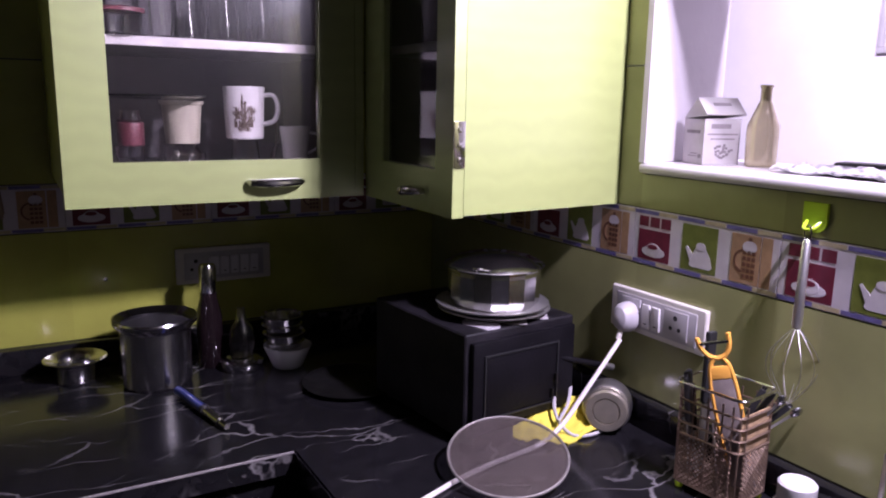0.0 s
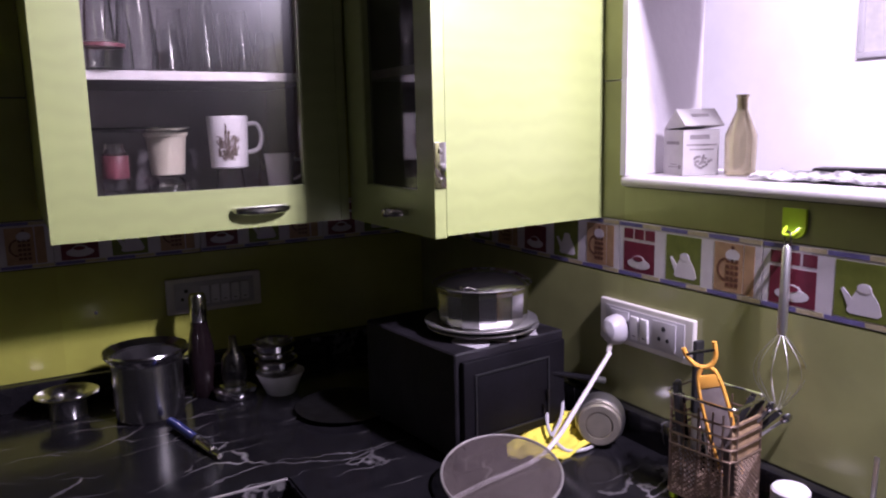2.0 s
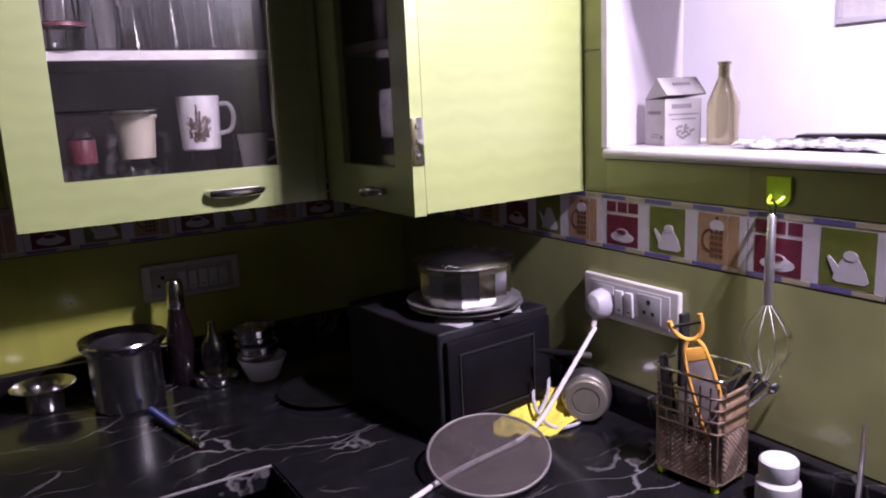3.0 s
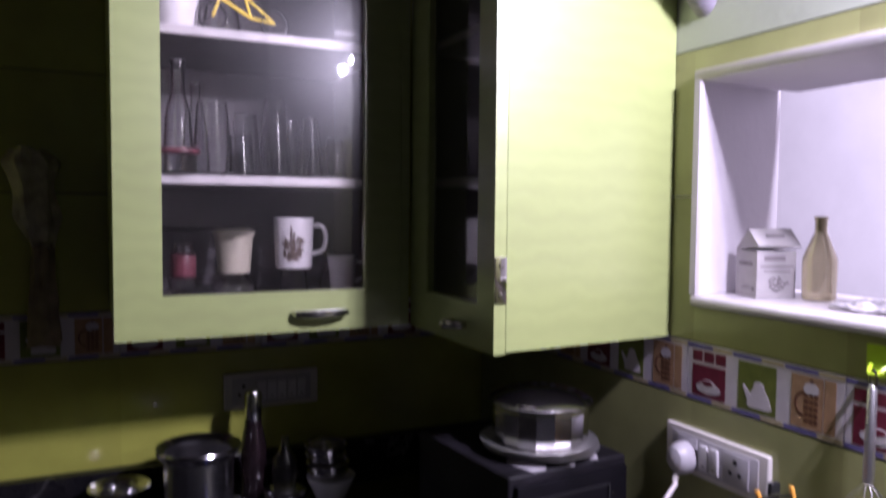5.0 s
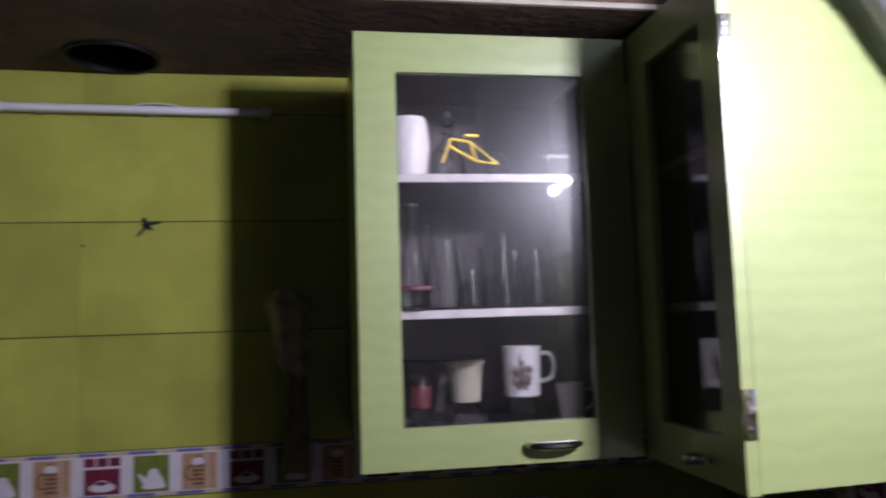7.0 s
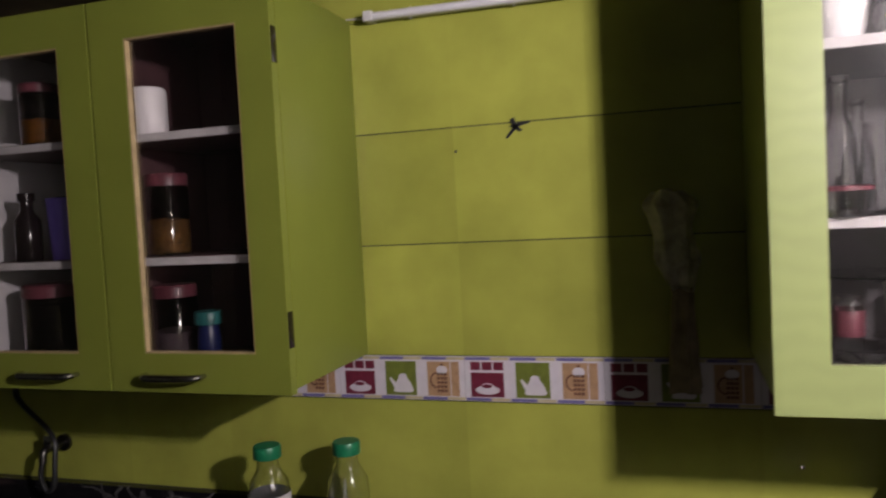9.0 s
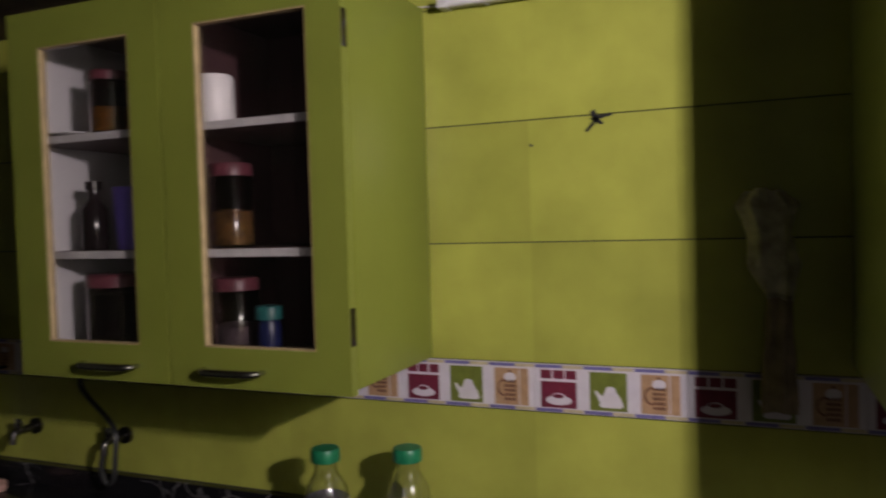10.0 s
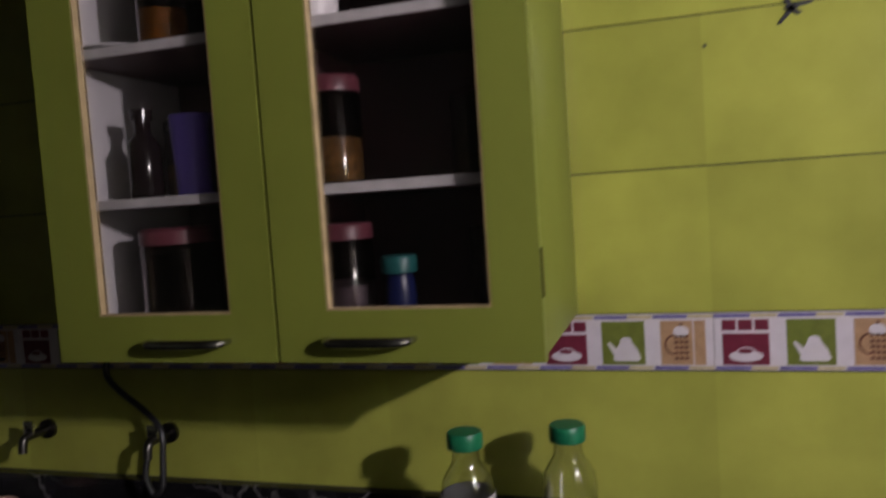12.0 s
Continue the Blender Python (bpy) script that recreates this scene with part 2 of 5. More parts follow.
M_DIM = mat("bounce_cut_plaster", (0.3, 0.28, 0.28), 0.8, 0, 0.06, 5)
M_TUB = mat("yellowed_plastic", (0.36, 0.34, 0.27), 0.5, 0, 0.08, 20)
M_TINLID = mat("tin_lid", (0.45, 0.41, 0.33), 0.32, 0.75, 0.15, 40)
# white plaster greyed to hold down the strong light on the hatch reveals
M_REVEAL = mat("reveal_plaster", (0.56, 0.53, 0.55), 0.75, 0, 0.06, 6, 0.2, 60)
M_PALE = mat("pale_green_paint", (0.46, 0.50, 0.41), 0.6, 0, 0.05, 5, 0.15, 60)
M_LID = mat("dull_red_lid", (0.10, 0.026, 0.036), 0.4, 0, 0.15, 30)
M_MESH = mat("wire_gauze", (0.19, 0.155, 0.15), 0.45, 0.5, 0.1, 30)


# ---- mesh helpers ----
HOME = Matrix.Identity(4)


def empty(name, label, category, m=None, group="", kind=""):
    ob = new(name)
    ob.empty_display_size = 0.05
    if m is not None:
        ob.matrix_basis = HOME @ m
    return tagged(ob, label, category, group, kind)


def mesh_of(name, bm, mats, sharp=35):
    bmesh.ops.recalc_face_normals(bm, faces=bm.faces)
    me = bpy.data.meshes.new(name)
    bm.to_mesh(me)
    bm.free()
    for m in (mats if isinstance(mats, (list, tuple)) else [mats]):
        me.materials.append(m)
    me.polygons.foreach_set("use_smooth", [True] * len(me.polygons))
    me.set_sharp_from_angle(angle=radians(sharp))
    return me


def part(name, bm, material, parent, label="", m=None):
    ob = new(name, mesh_of(name, bm, material))
    ob.parent = parent
    if m is not None:
        ob.matrix_basis = m
    return tagged(ob, label)


def thing(name, bm, material, label, category, m=None, group="", kind=""):
    ob = new(name, mesh_of(name, bm, material))
    if m is not None:
        ob.matrix_basis = HOME @ m
    return tagged(ob, label, category, group, kind)


def box(x0, y0, z0, x1, y1, z1, bev=0.0, bm=None, seg=2, mi=0):
    b = bmesh.new()
    bmesh.ops.create_cube(b, size=1)
    for v in b.verts:
        v.co = Vector((x0 + (v.co.x + 0.5) * (x1 - x0), y0 + (v.co.y + 0.5) * (y1 - y0), z0 + (v.co.z + 0.5) * (z1 - z0)))
    if bev:
        bmesh.ops.bevel(b, geom=b.edges[:], offset=bev, segments=seg, affect="EDGES", profile=0.6)
    for f in b.faces:
        f.material_index = mi
    if bm is None:
        return b
    me = bpy.data.meshes.new("tmp")
    b.to_mesh(me)
    b.free()
    bm.from_mesh(me)
    bpy.data.meshes.remove(me)
    return bm


def lathe(prof, n=36, bm=None, c=(0, 0, 0), mi=0):
    """Turns a profile of (radius, height) about the upright axis through c."""
    bm = bm or bmesh.new()
    rings = []
    for r, z in prof:
        if r < 1e-6:
            rings.append([bm.verts.new((c[0], c[1], c[2] + z))])
        else:
            rings.append([bm.verts.new((c[0] + r * math.cos(2 * math.pi * k / n), c[1] + r * math.sin(2 * math.pi * k / n), c[2] + z)) for k in range(n)])
    for a, b in zip(rings, rings[1:]):
        for k in range(n):
            j = (k + 1) % n
            q = [a[k % len(a)], a[j % len(a)], b[j % len(b)], b[k % len(b)]]
            q = [v for i, v in enumerate(q) if v not in q[:i]]
            if len(q) > 2:
                bm.faces.new(q).material_index = mi
    return bm


def smooth_path(pts, n=8):
    pts = [Vector(p) for p in pts]
    out = []
    for i in range(len(pts) - 1):
        p0, p1, p2, p3 = pts[max(i - 1, 0)], pts[i], pts[i + 1], pts[min(i + 2, len(pts) - 1)]
        for k in range(n):
            t = k / n
            out.append(0.5 * (2 * p1 + (p2 - p0) * t + (2 * p0 - 5 * p1 + 4 * p2 - p3) * t * t + (3 * p1 - p0 - 3 * p2 + p3) * t ** 3))
    return out + [pts[-1]]


def tube(pts, r, n=8, bm=None, mi=0, radii=None):
    """A round bar along a line of points."""
    bm = bm or bmesh.new()
    pts = [Vector(p) for p in pts]
    up = None
    rings = []
    for i, p in enumerate(pts):
        d = (pts[min(i + 1, len(pts) - 1)] - pts[max(i - 1, 0)]).normalized()
        if up is None:
            up = d.orthogonal().normalized()
        up = (up - d * up.dot(d))
        up = up.normalized() if up.length > 1e-6 else d.orthogonal().normalized()
        side = d.cross(up)
        rr = radii[i] if radii else r
        rings.append([bm.verts.new(p + (up * math.cos(2 * math.pi * k / n) + side * math.sin(2 * math.pi * k / n)) * rr) for k in range(n)])
    for a, b in zip(rings, rings[1:]):
        for k in range(n):
            bm.faces.new((a[k], a[(k + 1) % n], b[(k + 1) % n], b[k])).material_index = mi
    bm.faces.new(rings[0][::-1]).material_index = mi
    bm.faces.new(rings[-1]).material_index = mi
    return bm


def plate(poly, w0, w1, bm, mi=0):
    """A flat piece of outline poly in (x, z), from depth y=w0 to y=w1."""
    a = [bm.verts.new((x, w0, z)) for x, z in poly]
    b = [bm.verts.new((x, w1, z)) for x, z in poly]
    n = len(poly)
    for f in [a, b[::-1]] + [[a[k], b[k], b[(k + 1) % n], a[(k + 1) % n]] for k in range(n)]:
        bm.faces.new(f).material_index = mi


def disc(cx, cz, rx, rz, n=14, a0=0.0, a1=2 * math.pi):
    closed = abs(a1 - a0 - 2 * math.pi) < 1e-6
    m = n if closed else n + 1
    return [(cx + rx * math.cos(a0 + (a1 - a0) * k / n), cz + rz * math.sin(a0 + (a1 - a0) * k / n)) for k in range(m)]


# ---- the room ----
COUNTER, UPSTAND = 0.90, 0.950
BAND0, BAND1, ROW, TW = 1.168, 1.260, 0.2267, 0.274
WY0, WY1, WZ0, WZ1 = -0.713, -1.27, 1.334, 1.665
WEST, SOUTH, CEIL, SLAB = -3.5, -3.1, 2.75, 2.024

wall_north = thing("wall_north", box(WEST - 0.2, 0.004, 0, 0.0, 0.2, CEIL), M_GROUT, "kitchen wall faced with lime green glazed tiles", "wall", kind="structure")
bm = box(0.004, SOUTH, 0, 0.2, 0.2, WZ0 - 0.018)
box(0.004, SOUTH, WZ1 + 0.012, 0.2, 0.2, CEIL, bm=bm)
box(0.004, WY0 + 0.075, WZ0 - 0.018, 0.2, 0.2, WZ1 + 0.012, bm=bm)
box(0.004, SOUTH, WZ0 - 0.018, 0.2, WY1 - 0.012, WZ1 + 0.012, bm=bm)
wall_east = thing("wall_east", bm, M_GROUT, "kitchen wall of green tiles with a serving hatch", "wall", kind="structure")
# west and south walls close the room unseen, darkened against bounced light
thing("wall_west", box(WEST - 0.2, SOUTH, 0, WEST, 0.0, CEIL), M_PAINT, "unseen closing wall, near black to cut bounced light", "wall", kind="structure")
thing("wall_south", box(WEST - 0.2, SOUTH - 0.2, 0, 0.2, SOUTH, CEIL), M_PAINT, "unseen closing wall, near black to cut bounced light", "wall", kind="structure")
thing("floor", box(WEST - 0.2, SOUTH - 0.2, -0.1, 0.2, 0.2, 0.0), M_FLOOR, "unseen kitchen floor, near black to cut bounced light", "floor", kind="structure")
# ceiling is out of view; near black only to lower bounced light
thing("ceiling", box(WEST - 0.2, SOUTH - 0.2, CEIL, 0.2, 0.2, CEIL + 0.1), M_SOOT, "unseen kitchen ceiling, near black to cut bounced light", "ceiling", kind="structure")

# loft slab over the cabinets with a round duct hole
bm = bmesh.new()
HX, HY, HR = -1.272, -0.094, 0.083
out = [bm.verts.new(p) for p in ((WEST, 0.0, SLAB), (-0.0, 0.0, SLAB), (-0.0, -0.40, SLAB), (WEST, -0.40, SLAB))]
ring = [bm.verts.new((HX + HR * math.cos(a * math.pi / 16), HY + HR * math.sin(a * math.pi / 16), SLAB)) for a in range(32)]
eds = [bm.edges.new((l[k], l[(k + 1) % len(l)])) for l in (out, ring) for k in range(len(l))]
bmesh.ops.triangle_fill(bm, use_beauty=True, edges=eds)
ext = bmesh.ops.extrude_face_region(bm, geom=bm.faces[:])
for v in ext["geom"]:
    if isinstance(v, bmesh.types.BMVert):
        v.co.z += 0.08
loft = thing("loft_slab", bm, M_SLAB, "dark brown loft slab with a round hole", "loft", kind="structure")
# thin pale bar drawn in for light caught by the slab's front
part("lit_edge_strip", box(-0.90, -0.4035, SLAB + 0.002, -0.02, -0.4005, SLAB + 0.011, 0.0008), M_TUB, loft, "pale strip for the lit front edge")

# closed black pipe added above the hole so that it reads dark
part_ring = bmesh.new()
lathe([(HR + 0.006, -0.006), (HR - 0.002, -0.006), (HR - 0.002, 0.30), (0, 0.30), (0, 0.302), (HR + 0.001, 0.302), (HR + 0.001, 0.0), (HR + 0.006, -0.001), (HR + 0.006, -0.006)], 40, part_ring, (HX, HY, SLAB))
thing("duct_collar", part_ring, M_BLACK, "round duct opening backed by an added black pipe", "duct", kind="structure")

# next room seen through the hatch
thing("next_room_wall", box(1.9, -4.2, 0, 2.0, 1.6, CEIL), M_PLASTER, "bright white wall of the next room", "wall", kind="structure")
# unseen from the kitchen; grey is set to cut light bounced onto the reveals
thing("next_room_side_wall", box(0.2, 1.5, 0, 1.9, 1.6, CEIL), M_DIM, "unseen side wall of the next room, greyed to cut bounce", "wall", kind="structure")
thing("next_room_end_wall", box(0.2, -4.2, 0, 1.9, -4.1, CEIL), M_DIM, "unseen end wall of the next room, greyed to cut bounce", "wall", kind="structure")
thing("next_room_inner_wall", box(0.2, -4.2, 0, 0.206, WY1 - 0.02, CEIL), M_DIM, "unseen inner wall of the next room, greyed to cut bounce", "wall", kind="structure")
thing("next_room_inner_wall", box(0.2, WY0 + 0.076, 0, 0.206, 1.5, CEIL), M_DIM, "unseen inner wall of the next room, greyed to cut bounce", "wall", kind="structure")
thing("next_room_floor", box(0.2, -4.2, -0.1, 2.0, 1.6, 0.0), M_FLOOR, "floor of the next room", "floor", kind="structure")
thing("next_room_ceiling", box(0.2, -4.2, CEIL, 2.0, 1.6, CEIL + 0.1), M_DIM, "unseen ceiling of the next room, greyed to cut bounce", "ceiling", kind="structure")

# hatch lining
hatch = empty("window_1", "open serving hatch with white plaster reveals and marble sill", "window", kind="structure")
bm = bmesh.new()
splay = [(-0.012, WY0 + 0.016), (-0.012, WY0 + 0.004), (-0.008, WY0), (0.206, WY0 + 0.044), (0.206, WY0 + 0.0745), (0.0045, WY0 + 0.0745), (0.0045, WY0 + 0.016)]
low = [bm.verts.new((x, y, WZ0 + 0.0005)) for x, y in splay]
bm.faces.new(low)
for v in bmesh.ops.extrude_face_region(bm, geom=bm.faces[:])["geom"]:
    if isinstance(v, bmesh.types.BMVert):
        v.co.z = WZ1 + 0.0115
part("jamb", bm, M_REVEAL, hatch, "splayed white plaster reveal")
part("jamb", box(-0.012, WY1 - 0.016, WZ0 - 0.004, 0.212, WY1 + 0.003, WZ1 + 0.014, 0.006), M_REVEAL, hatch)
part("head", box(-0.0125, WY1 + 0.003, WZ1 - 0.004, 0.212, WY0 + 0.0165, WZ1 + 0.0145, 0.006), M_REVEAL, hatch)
part("sill", box(-0.013, WY1 - 0.012, WZ0 - 0.017, 0.225, WY0 + 0.0165, WZ0, 0.0075, seg=4), M_MARBLE, hatch, "rounded white marble sill")

# ---- counters ----
bm = bmesh.new()
ring = [bm.verts.new((x, y, COUNTER)) for x, y in ((WEST, 0.0), (0.0, 0.0), (0.0, SOUTH), (-0.549, SOUTH), (-0.549, -0.563), (WEST, -0.563))]
bm.faces.new(ring)
ext = bmesh.ops.extrude_face_region(bm, geom=bm.faces[:])
for v in ext["geom"]:
    if isinstance(v, bmesh.types.BMVert):
        v.co.z -= 0.035
bmesh.ops.bevel(bm, geom=[e for e in bm.edges if all(abs(v.co.z - COUNTER) < 1e-5 for v in e.verts)], offset=0.003, segments=2, affect="EDGES")
worktop = thing("worktop", bm, M_GRANITE, "polished black granite worktop with thin white veins", "worktop", kind="structure")
# pale strip put in for the highlight along the polished edge
part("edge_highlight_strip", box(WEST, -0.5645, COUNTER - 0.0030, -0.5495, -0.5615, COUNTER + 0.0004, 0.001), M_GREYPRINT, worktop, "pale strip for the lit front edge")
thing("baseboard", box(WEST, -0.022, COUNTER, -0.022, -0.001, UPSTAND, 0.003), M_GRANITE, "low black granite upstand along the wall", "upstand", kind="structure")
thing("baseboard", box(-0.022, SOUTH, COUNTER, -0.001, -0.001, UPSTAND, 0.003), M_GRANITE, "low black granite upstand along the wall", "upstand", kind="structure")
thing("base_unit", box(WEST, -0.543, 0.0, -0.529, -0.004, COUNTER - 0.036), M_GRANITE, "dark stone-faced base unit under the worktop", "base unit", kind="structure")
thing("base_unit", box(-0.528, SOUTH, 0.0, -0.004, -0.004, COUNTER - 0.036), M_GRANITE, "dark stone-faced base unit under the worktop", "base unit", kind="structure")

# ---- wall cabinets ----
def bar_handle(parent, x0, x1, z, y, vertical=False):
    """Bow handle of bright metal with two feet."""
    pts = smooth_path([(x0, y, z), (x0 + 0.004, y - 0.016, z), (x0 + 0.022, y - 0.025, z), ((x0 + x1) / 2, y - 0.027, z), (x1 - 0.022, y - 0.025, z), (x1 - 0.004, y - 0.016, z), (x1, y, z)], 5)
    n = len(pts)
    return part("handle", tube(pts, 0.005, 10, radii=[0.0042 + 0.0032 * math.sin(math.pi * k / (n - 1)) for k in range(n)]), M_HANDLE, parent, "brushed metal bow handle")


def glass_door(cab, x0, x1, z0, z1, gx0, gx1, gz0, gz1, y, hx0, hx1, hz, bead=None, board=None):
    """Framed glass door whose face is at y; the opening goes through."""
    board = board or M_LIME
    bm = bmesh.new()
    for a, b, c, d in ((x0, gx0, z0, z1), (gx1, x1, z0, z1), (gx0, gx1, z0, gz0), (gx0, gx1, gz1, z1)):
        box(a, y, c, b, y + 0.019, d, bm=bm)
    bmesh.ops.remove_doubles(bm, verts=bm.verts, dist=1e-5)
    door = part("door", bm, board, cab, "lime laminate door frame")
    bm = bmesh.new()
    for a, b, c, d in ((gx0, gx0 + 0.003, gz0, gz1), (gx1 - 0.003, gx1, gz0, gz1), (gx0 + 0.003, gx1 - 0.003, gz0, gz0 + 0.003), (gx0 + 0.003, gx1 - 0.003, gz1 - 0.003, gz1)):
        box(a, y + 0.001, c, b, y + 0.018, d, bm=bm)
    part("glazing_bead", bm, bead or M_LIME, door)
    g = part("pane", box(gx0 + 0.0031, y + 0.012, gz0 + 0.0031, gx1 - 0.0031, y + 0.016, gz1 - 0.0031), M_PANE, door, "clear glass pane")
    g.visible_shadow = False
    bar_handle(door, hx0, hx1, hz, y)
    return door


def carcass(cab, x0, x1, z0, z1, d, shelves, mid=None, back=None, board=None, lining=None):
    back, board, lining = back or M_WHITE, board or M_LIME, lining or M_WHITE
    t = 0.018
    part("side_panel", box(x0, -d, z0, x0 + t, -0.002, z1, 0.001), board, cab, "lime laminate side")
    part("side_panel", box(x1 - t, -d, z0, x1, -0.002, z1, 0.001), board, cab, "lime laminate side")
    for xa, xb in ((x0 + t, x0 + t + 0.003), (x1 - t - 0.003, x1 - t)):
        part("side_lining", box(xa, -d + 0.002, z0 + t, xb, -0.012, z1 - t), lining, cab)
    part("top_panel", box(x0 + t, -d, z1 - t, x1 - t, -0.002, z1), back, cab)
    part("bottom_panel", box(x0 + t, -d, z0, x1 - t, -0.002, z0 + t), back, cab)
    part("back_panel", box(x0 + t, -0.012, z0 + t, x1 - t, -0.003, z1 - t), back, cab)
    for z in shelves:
        shelf = part("shelf", box(x0 + t + 0.003, -d + 0.0125, z - 0.015, x1 - t - 0.003, -0.0125, z, 0.001), back, cab, "shelf board, dark for the shade inside the cabinet")
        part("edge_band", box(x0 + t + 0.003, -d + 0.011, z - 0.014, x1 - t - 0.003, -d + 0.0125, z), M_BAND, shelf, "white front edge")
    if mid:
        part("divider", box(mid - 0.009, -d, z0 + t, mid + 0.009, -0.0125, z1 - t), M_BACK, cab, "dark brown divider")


AX0, AX1, AZ0, AZ1 = -0.823, -0.355, 1.279, 1.980
ASH = (1.748, 1.5145)
cab_a = empty("wall_cabinet", "lime green wall cabinet with one glazed door and glassware", "cabinet")
carcass(cab_a, AX0, AX1, AZ0, AZ1, 0.342, ASH, None, M_BACKG, None, M_BACK)
glass_door(cab_a, AX0, -0.362, 1.258, 1.984, -0.757, -0.424, 1.322, 1.919, -0.365, -0.552, -0.462, 1.289)
part("filler_strip", box(-0.361, -0.364, 1.258, -0.345, -0.345, 1.984), M_LIME, cab_a)

CX, CY, CW = -0.342, 0.668, 0.643
cab_c = empty("wall_cabinet", "lime green wall cabinet with broad side panel beside the hatch", "cabinet")
cab_c.matrix_basis = pose(0, 0, 0, 0, 0, -90)
# local x runs along the east wall from the corner outwards
carcass(cab_c, 0.346, CW - 0.001, AZ0 + 0.002, AZ1, -CX - 0.022, ASH, None, M_BACKG, None, M_BACK)
bm = bmesh.new()
foot = [bm.verts.new((x, y, 1.2605)) for x, y in ((CW, -0.001), (CW - 0.016, -0.001), (CY - 0.019, CX + 0.0205), (CY - 0.001, CX + 0.0205))]
bm.faces.new(foot)
for v in bmesh.ops.extrude_face_region(bm, geom=bm.faces[:])["geom"]:
    if isinstance(v, bmesh.types.BMVert):
        v.co.z = 1.984
part("end_panel", bm, M_LIME, cab_c, "broad lime laminate end panel")
glass_door(cab_c, 0.372, CY, 1.258, 1.984, 0.434, 0.618, 1.322, 1.919, CX, 0.540, 0.582, 1.289)
part("filler_strip", box(0.366, CX, 1.258, 0.371, CX + 0.019, 1.984), M_LIME, cab_c)
for z0, z1 in ((1.331, 1.397), (1.838, 1.906)):
    bm = box(CY + 0.0005, CX - 0.0005, z0, CY + 0.0030, CX + 0.0185, z1, 0.0006)
    for k in (0.18, 0.5, 0.82):
        zz = z0 + (z1 - z0) * k
        box(CY + 0.0028, CX + 0.0055, zz - 0.004, CY + 0.0040, CX + 0.0115, zz + 0.004, 0.001, bm=bm)
    part("hinge", bm, M_CHROME, cab_c, "bright metal hinge plate")

BX0, BX1, BZ0, BZ1 = -2.291, -1.559, 1.263, 1.944
BSH = (1.716, 1.493)
cab_b = empty("wall_cabinet", "lime green wall cabinet with two glazed doors full of jars", "cabinet")
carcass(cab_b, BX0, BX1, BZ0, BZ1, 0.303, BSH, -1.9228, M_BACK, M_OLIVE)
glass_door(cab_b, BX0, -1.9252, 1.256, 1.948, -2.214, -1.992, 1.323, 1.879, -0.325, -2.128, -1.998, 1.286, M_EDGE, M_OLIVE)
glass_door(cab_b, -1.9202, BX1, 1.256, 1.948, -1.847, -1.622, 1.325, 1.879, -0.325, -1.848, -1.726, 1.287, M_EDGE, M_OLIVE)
for z0, z1 in ((1.335, 1.396), (1.808, 1.868)):
    part("hinge", box(BX1 - 0.001, -0.323, z0, BX1 + 0.0012, -0.307, z1, 0.0004), M_DARKBROWN, cab_b, "dark hinge plate")

# ---- things in the cabinet with one door ----
def tumbler(r0, r1, h, t=0.0018):
    return lathe([(0, 0), (r0, 0), (r1, h), (r1 - t, h), (r0 - t, 0.006), (0, 0.006)], 28)


def put(name, bm, material, label, category, x, y, z, rz=0, group=""):
    ob = thing(name, bm, material, label, category, pose(x, y, z, 0, 0, rz), group)
    return ob


# the glassware is laid out at 1 : 0.9 about the left end of the middle shelf
HOME = Matrix.Translation((-0.757, -0.340, ASH[1])) @ Matrix.Scale(0.9, 4) @ Matrix.Translation((0.706, 0.270, -ASH[1]))
zt, zm, zb = ASH[1] + 0.2599, ASH[1] + 0.0005, ASH[1] - 0.2405
def glass_bottle(r, h, neck):
    return lathe([(0, 0), (r * 1.05, 0), (r * 1.08, 0.006), (r * 0.88, h * 0.5), (r * 0.8, h * 0.58), (neck, h * 0.72), (neck * 0.9, h * 0.95), (neck * 1.2, h * 0.96), (neck * 1.2, h), (neck * 0.7, h), (neck * 0.7, h * 0.72), (r * 0.72, h * 0.56), (r * 0.98, 0.009), (0, 0.007)], 28)


for x, y, r0, r1, h in ((-0.555, -0.20, 0.029, 0.020, 0.078), (-0.49, -0.20, 0.033, 0.018, 0.15), (-0.445, -0.12, 0.030, 0.021, 0.12), (-0.425, -0.215, 0.026, 0.014, 0.115), (-0.372, -0.205, 0.025, 0.016, 0.08), (-0.525, -0.09, 0.032, 0.022, 0.13), (-0.392, -0.15, 0.022, 0.016, 0.06)):
    put("drinking_glass", tumbler(r0, r1, h), M_GLASS, "clear drinking glass on a cabinet shelf", "glass", x, y, zm, group="drinking glasses")
put("glass_bottle", glass_bottle(0.027, 0.215, 0.013), M_GLASS, "tall clear glass bottle on a cabinet shelf", "bottle", -0.662, -0.165, zm, group="glass bottles")
put("glass_bottle", glass_bottle(0.025, 0.185, 0.010), M_GLASS, "clear glass bottle on a cabinet shelf", "bottle", -0.622, -0.095, zm, group="glass bottles")
put("glass_jug", lathe([(0, 0), (0.036, 0), (0.038, 0.004), (0.028, 0.14), (0.026, 0.14), (0.035, 0.007), (0, 0.006)], 30), M_GLASS, "wide clear glass jug on a cabinet shelf", "jug", -0.602, -0.172, zm)
c = empty("lidded_box", "clear plastic box with a red lid", "container", pose(-0.672, -0.238, zm))
part("body", lathe([(0, 0), (0.034, 0), (0.038, 0.04), (0.036, 0.04), (0.032, 0.003), (0, 0.003)], 32), M_GLASS, c)
part("lid", lathe([(0, 0.046), (0.034, 0.046), (0.041, 0.044), (0.041, 0.038), (0.037, 0.038), (0.037, 0.042), (0, 0.042)], 32), M_LID, c, "dull red lid")

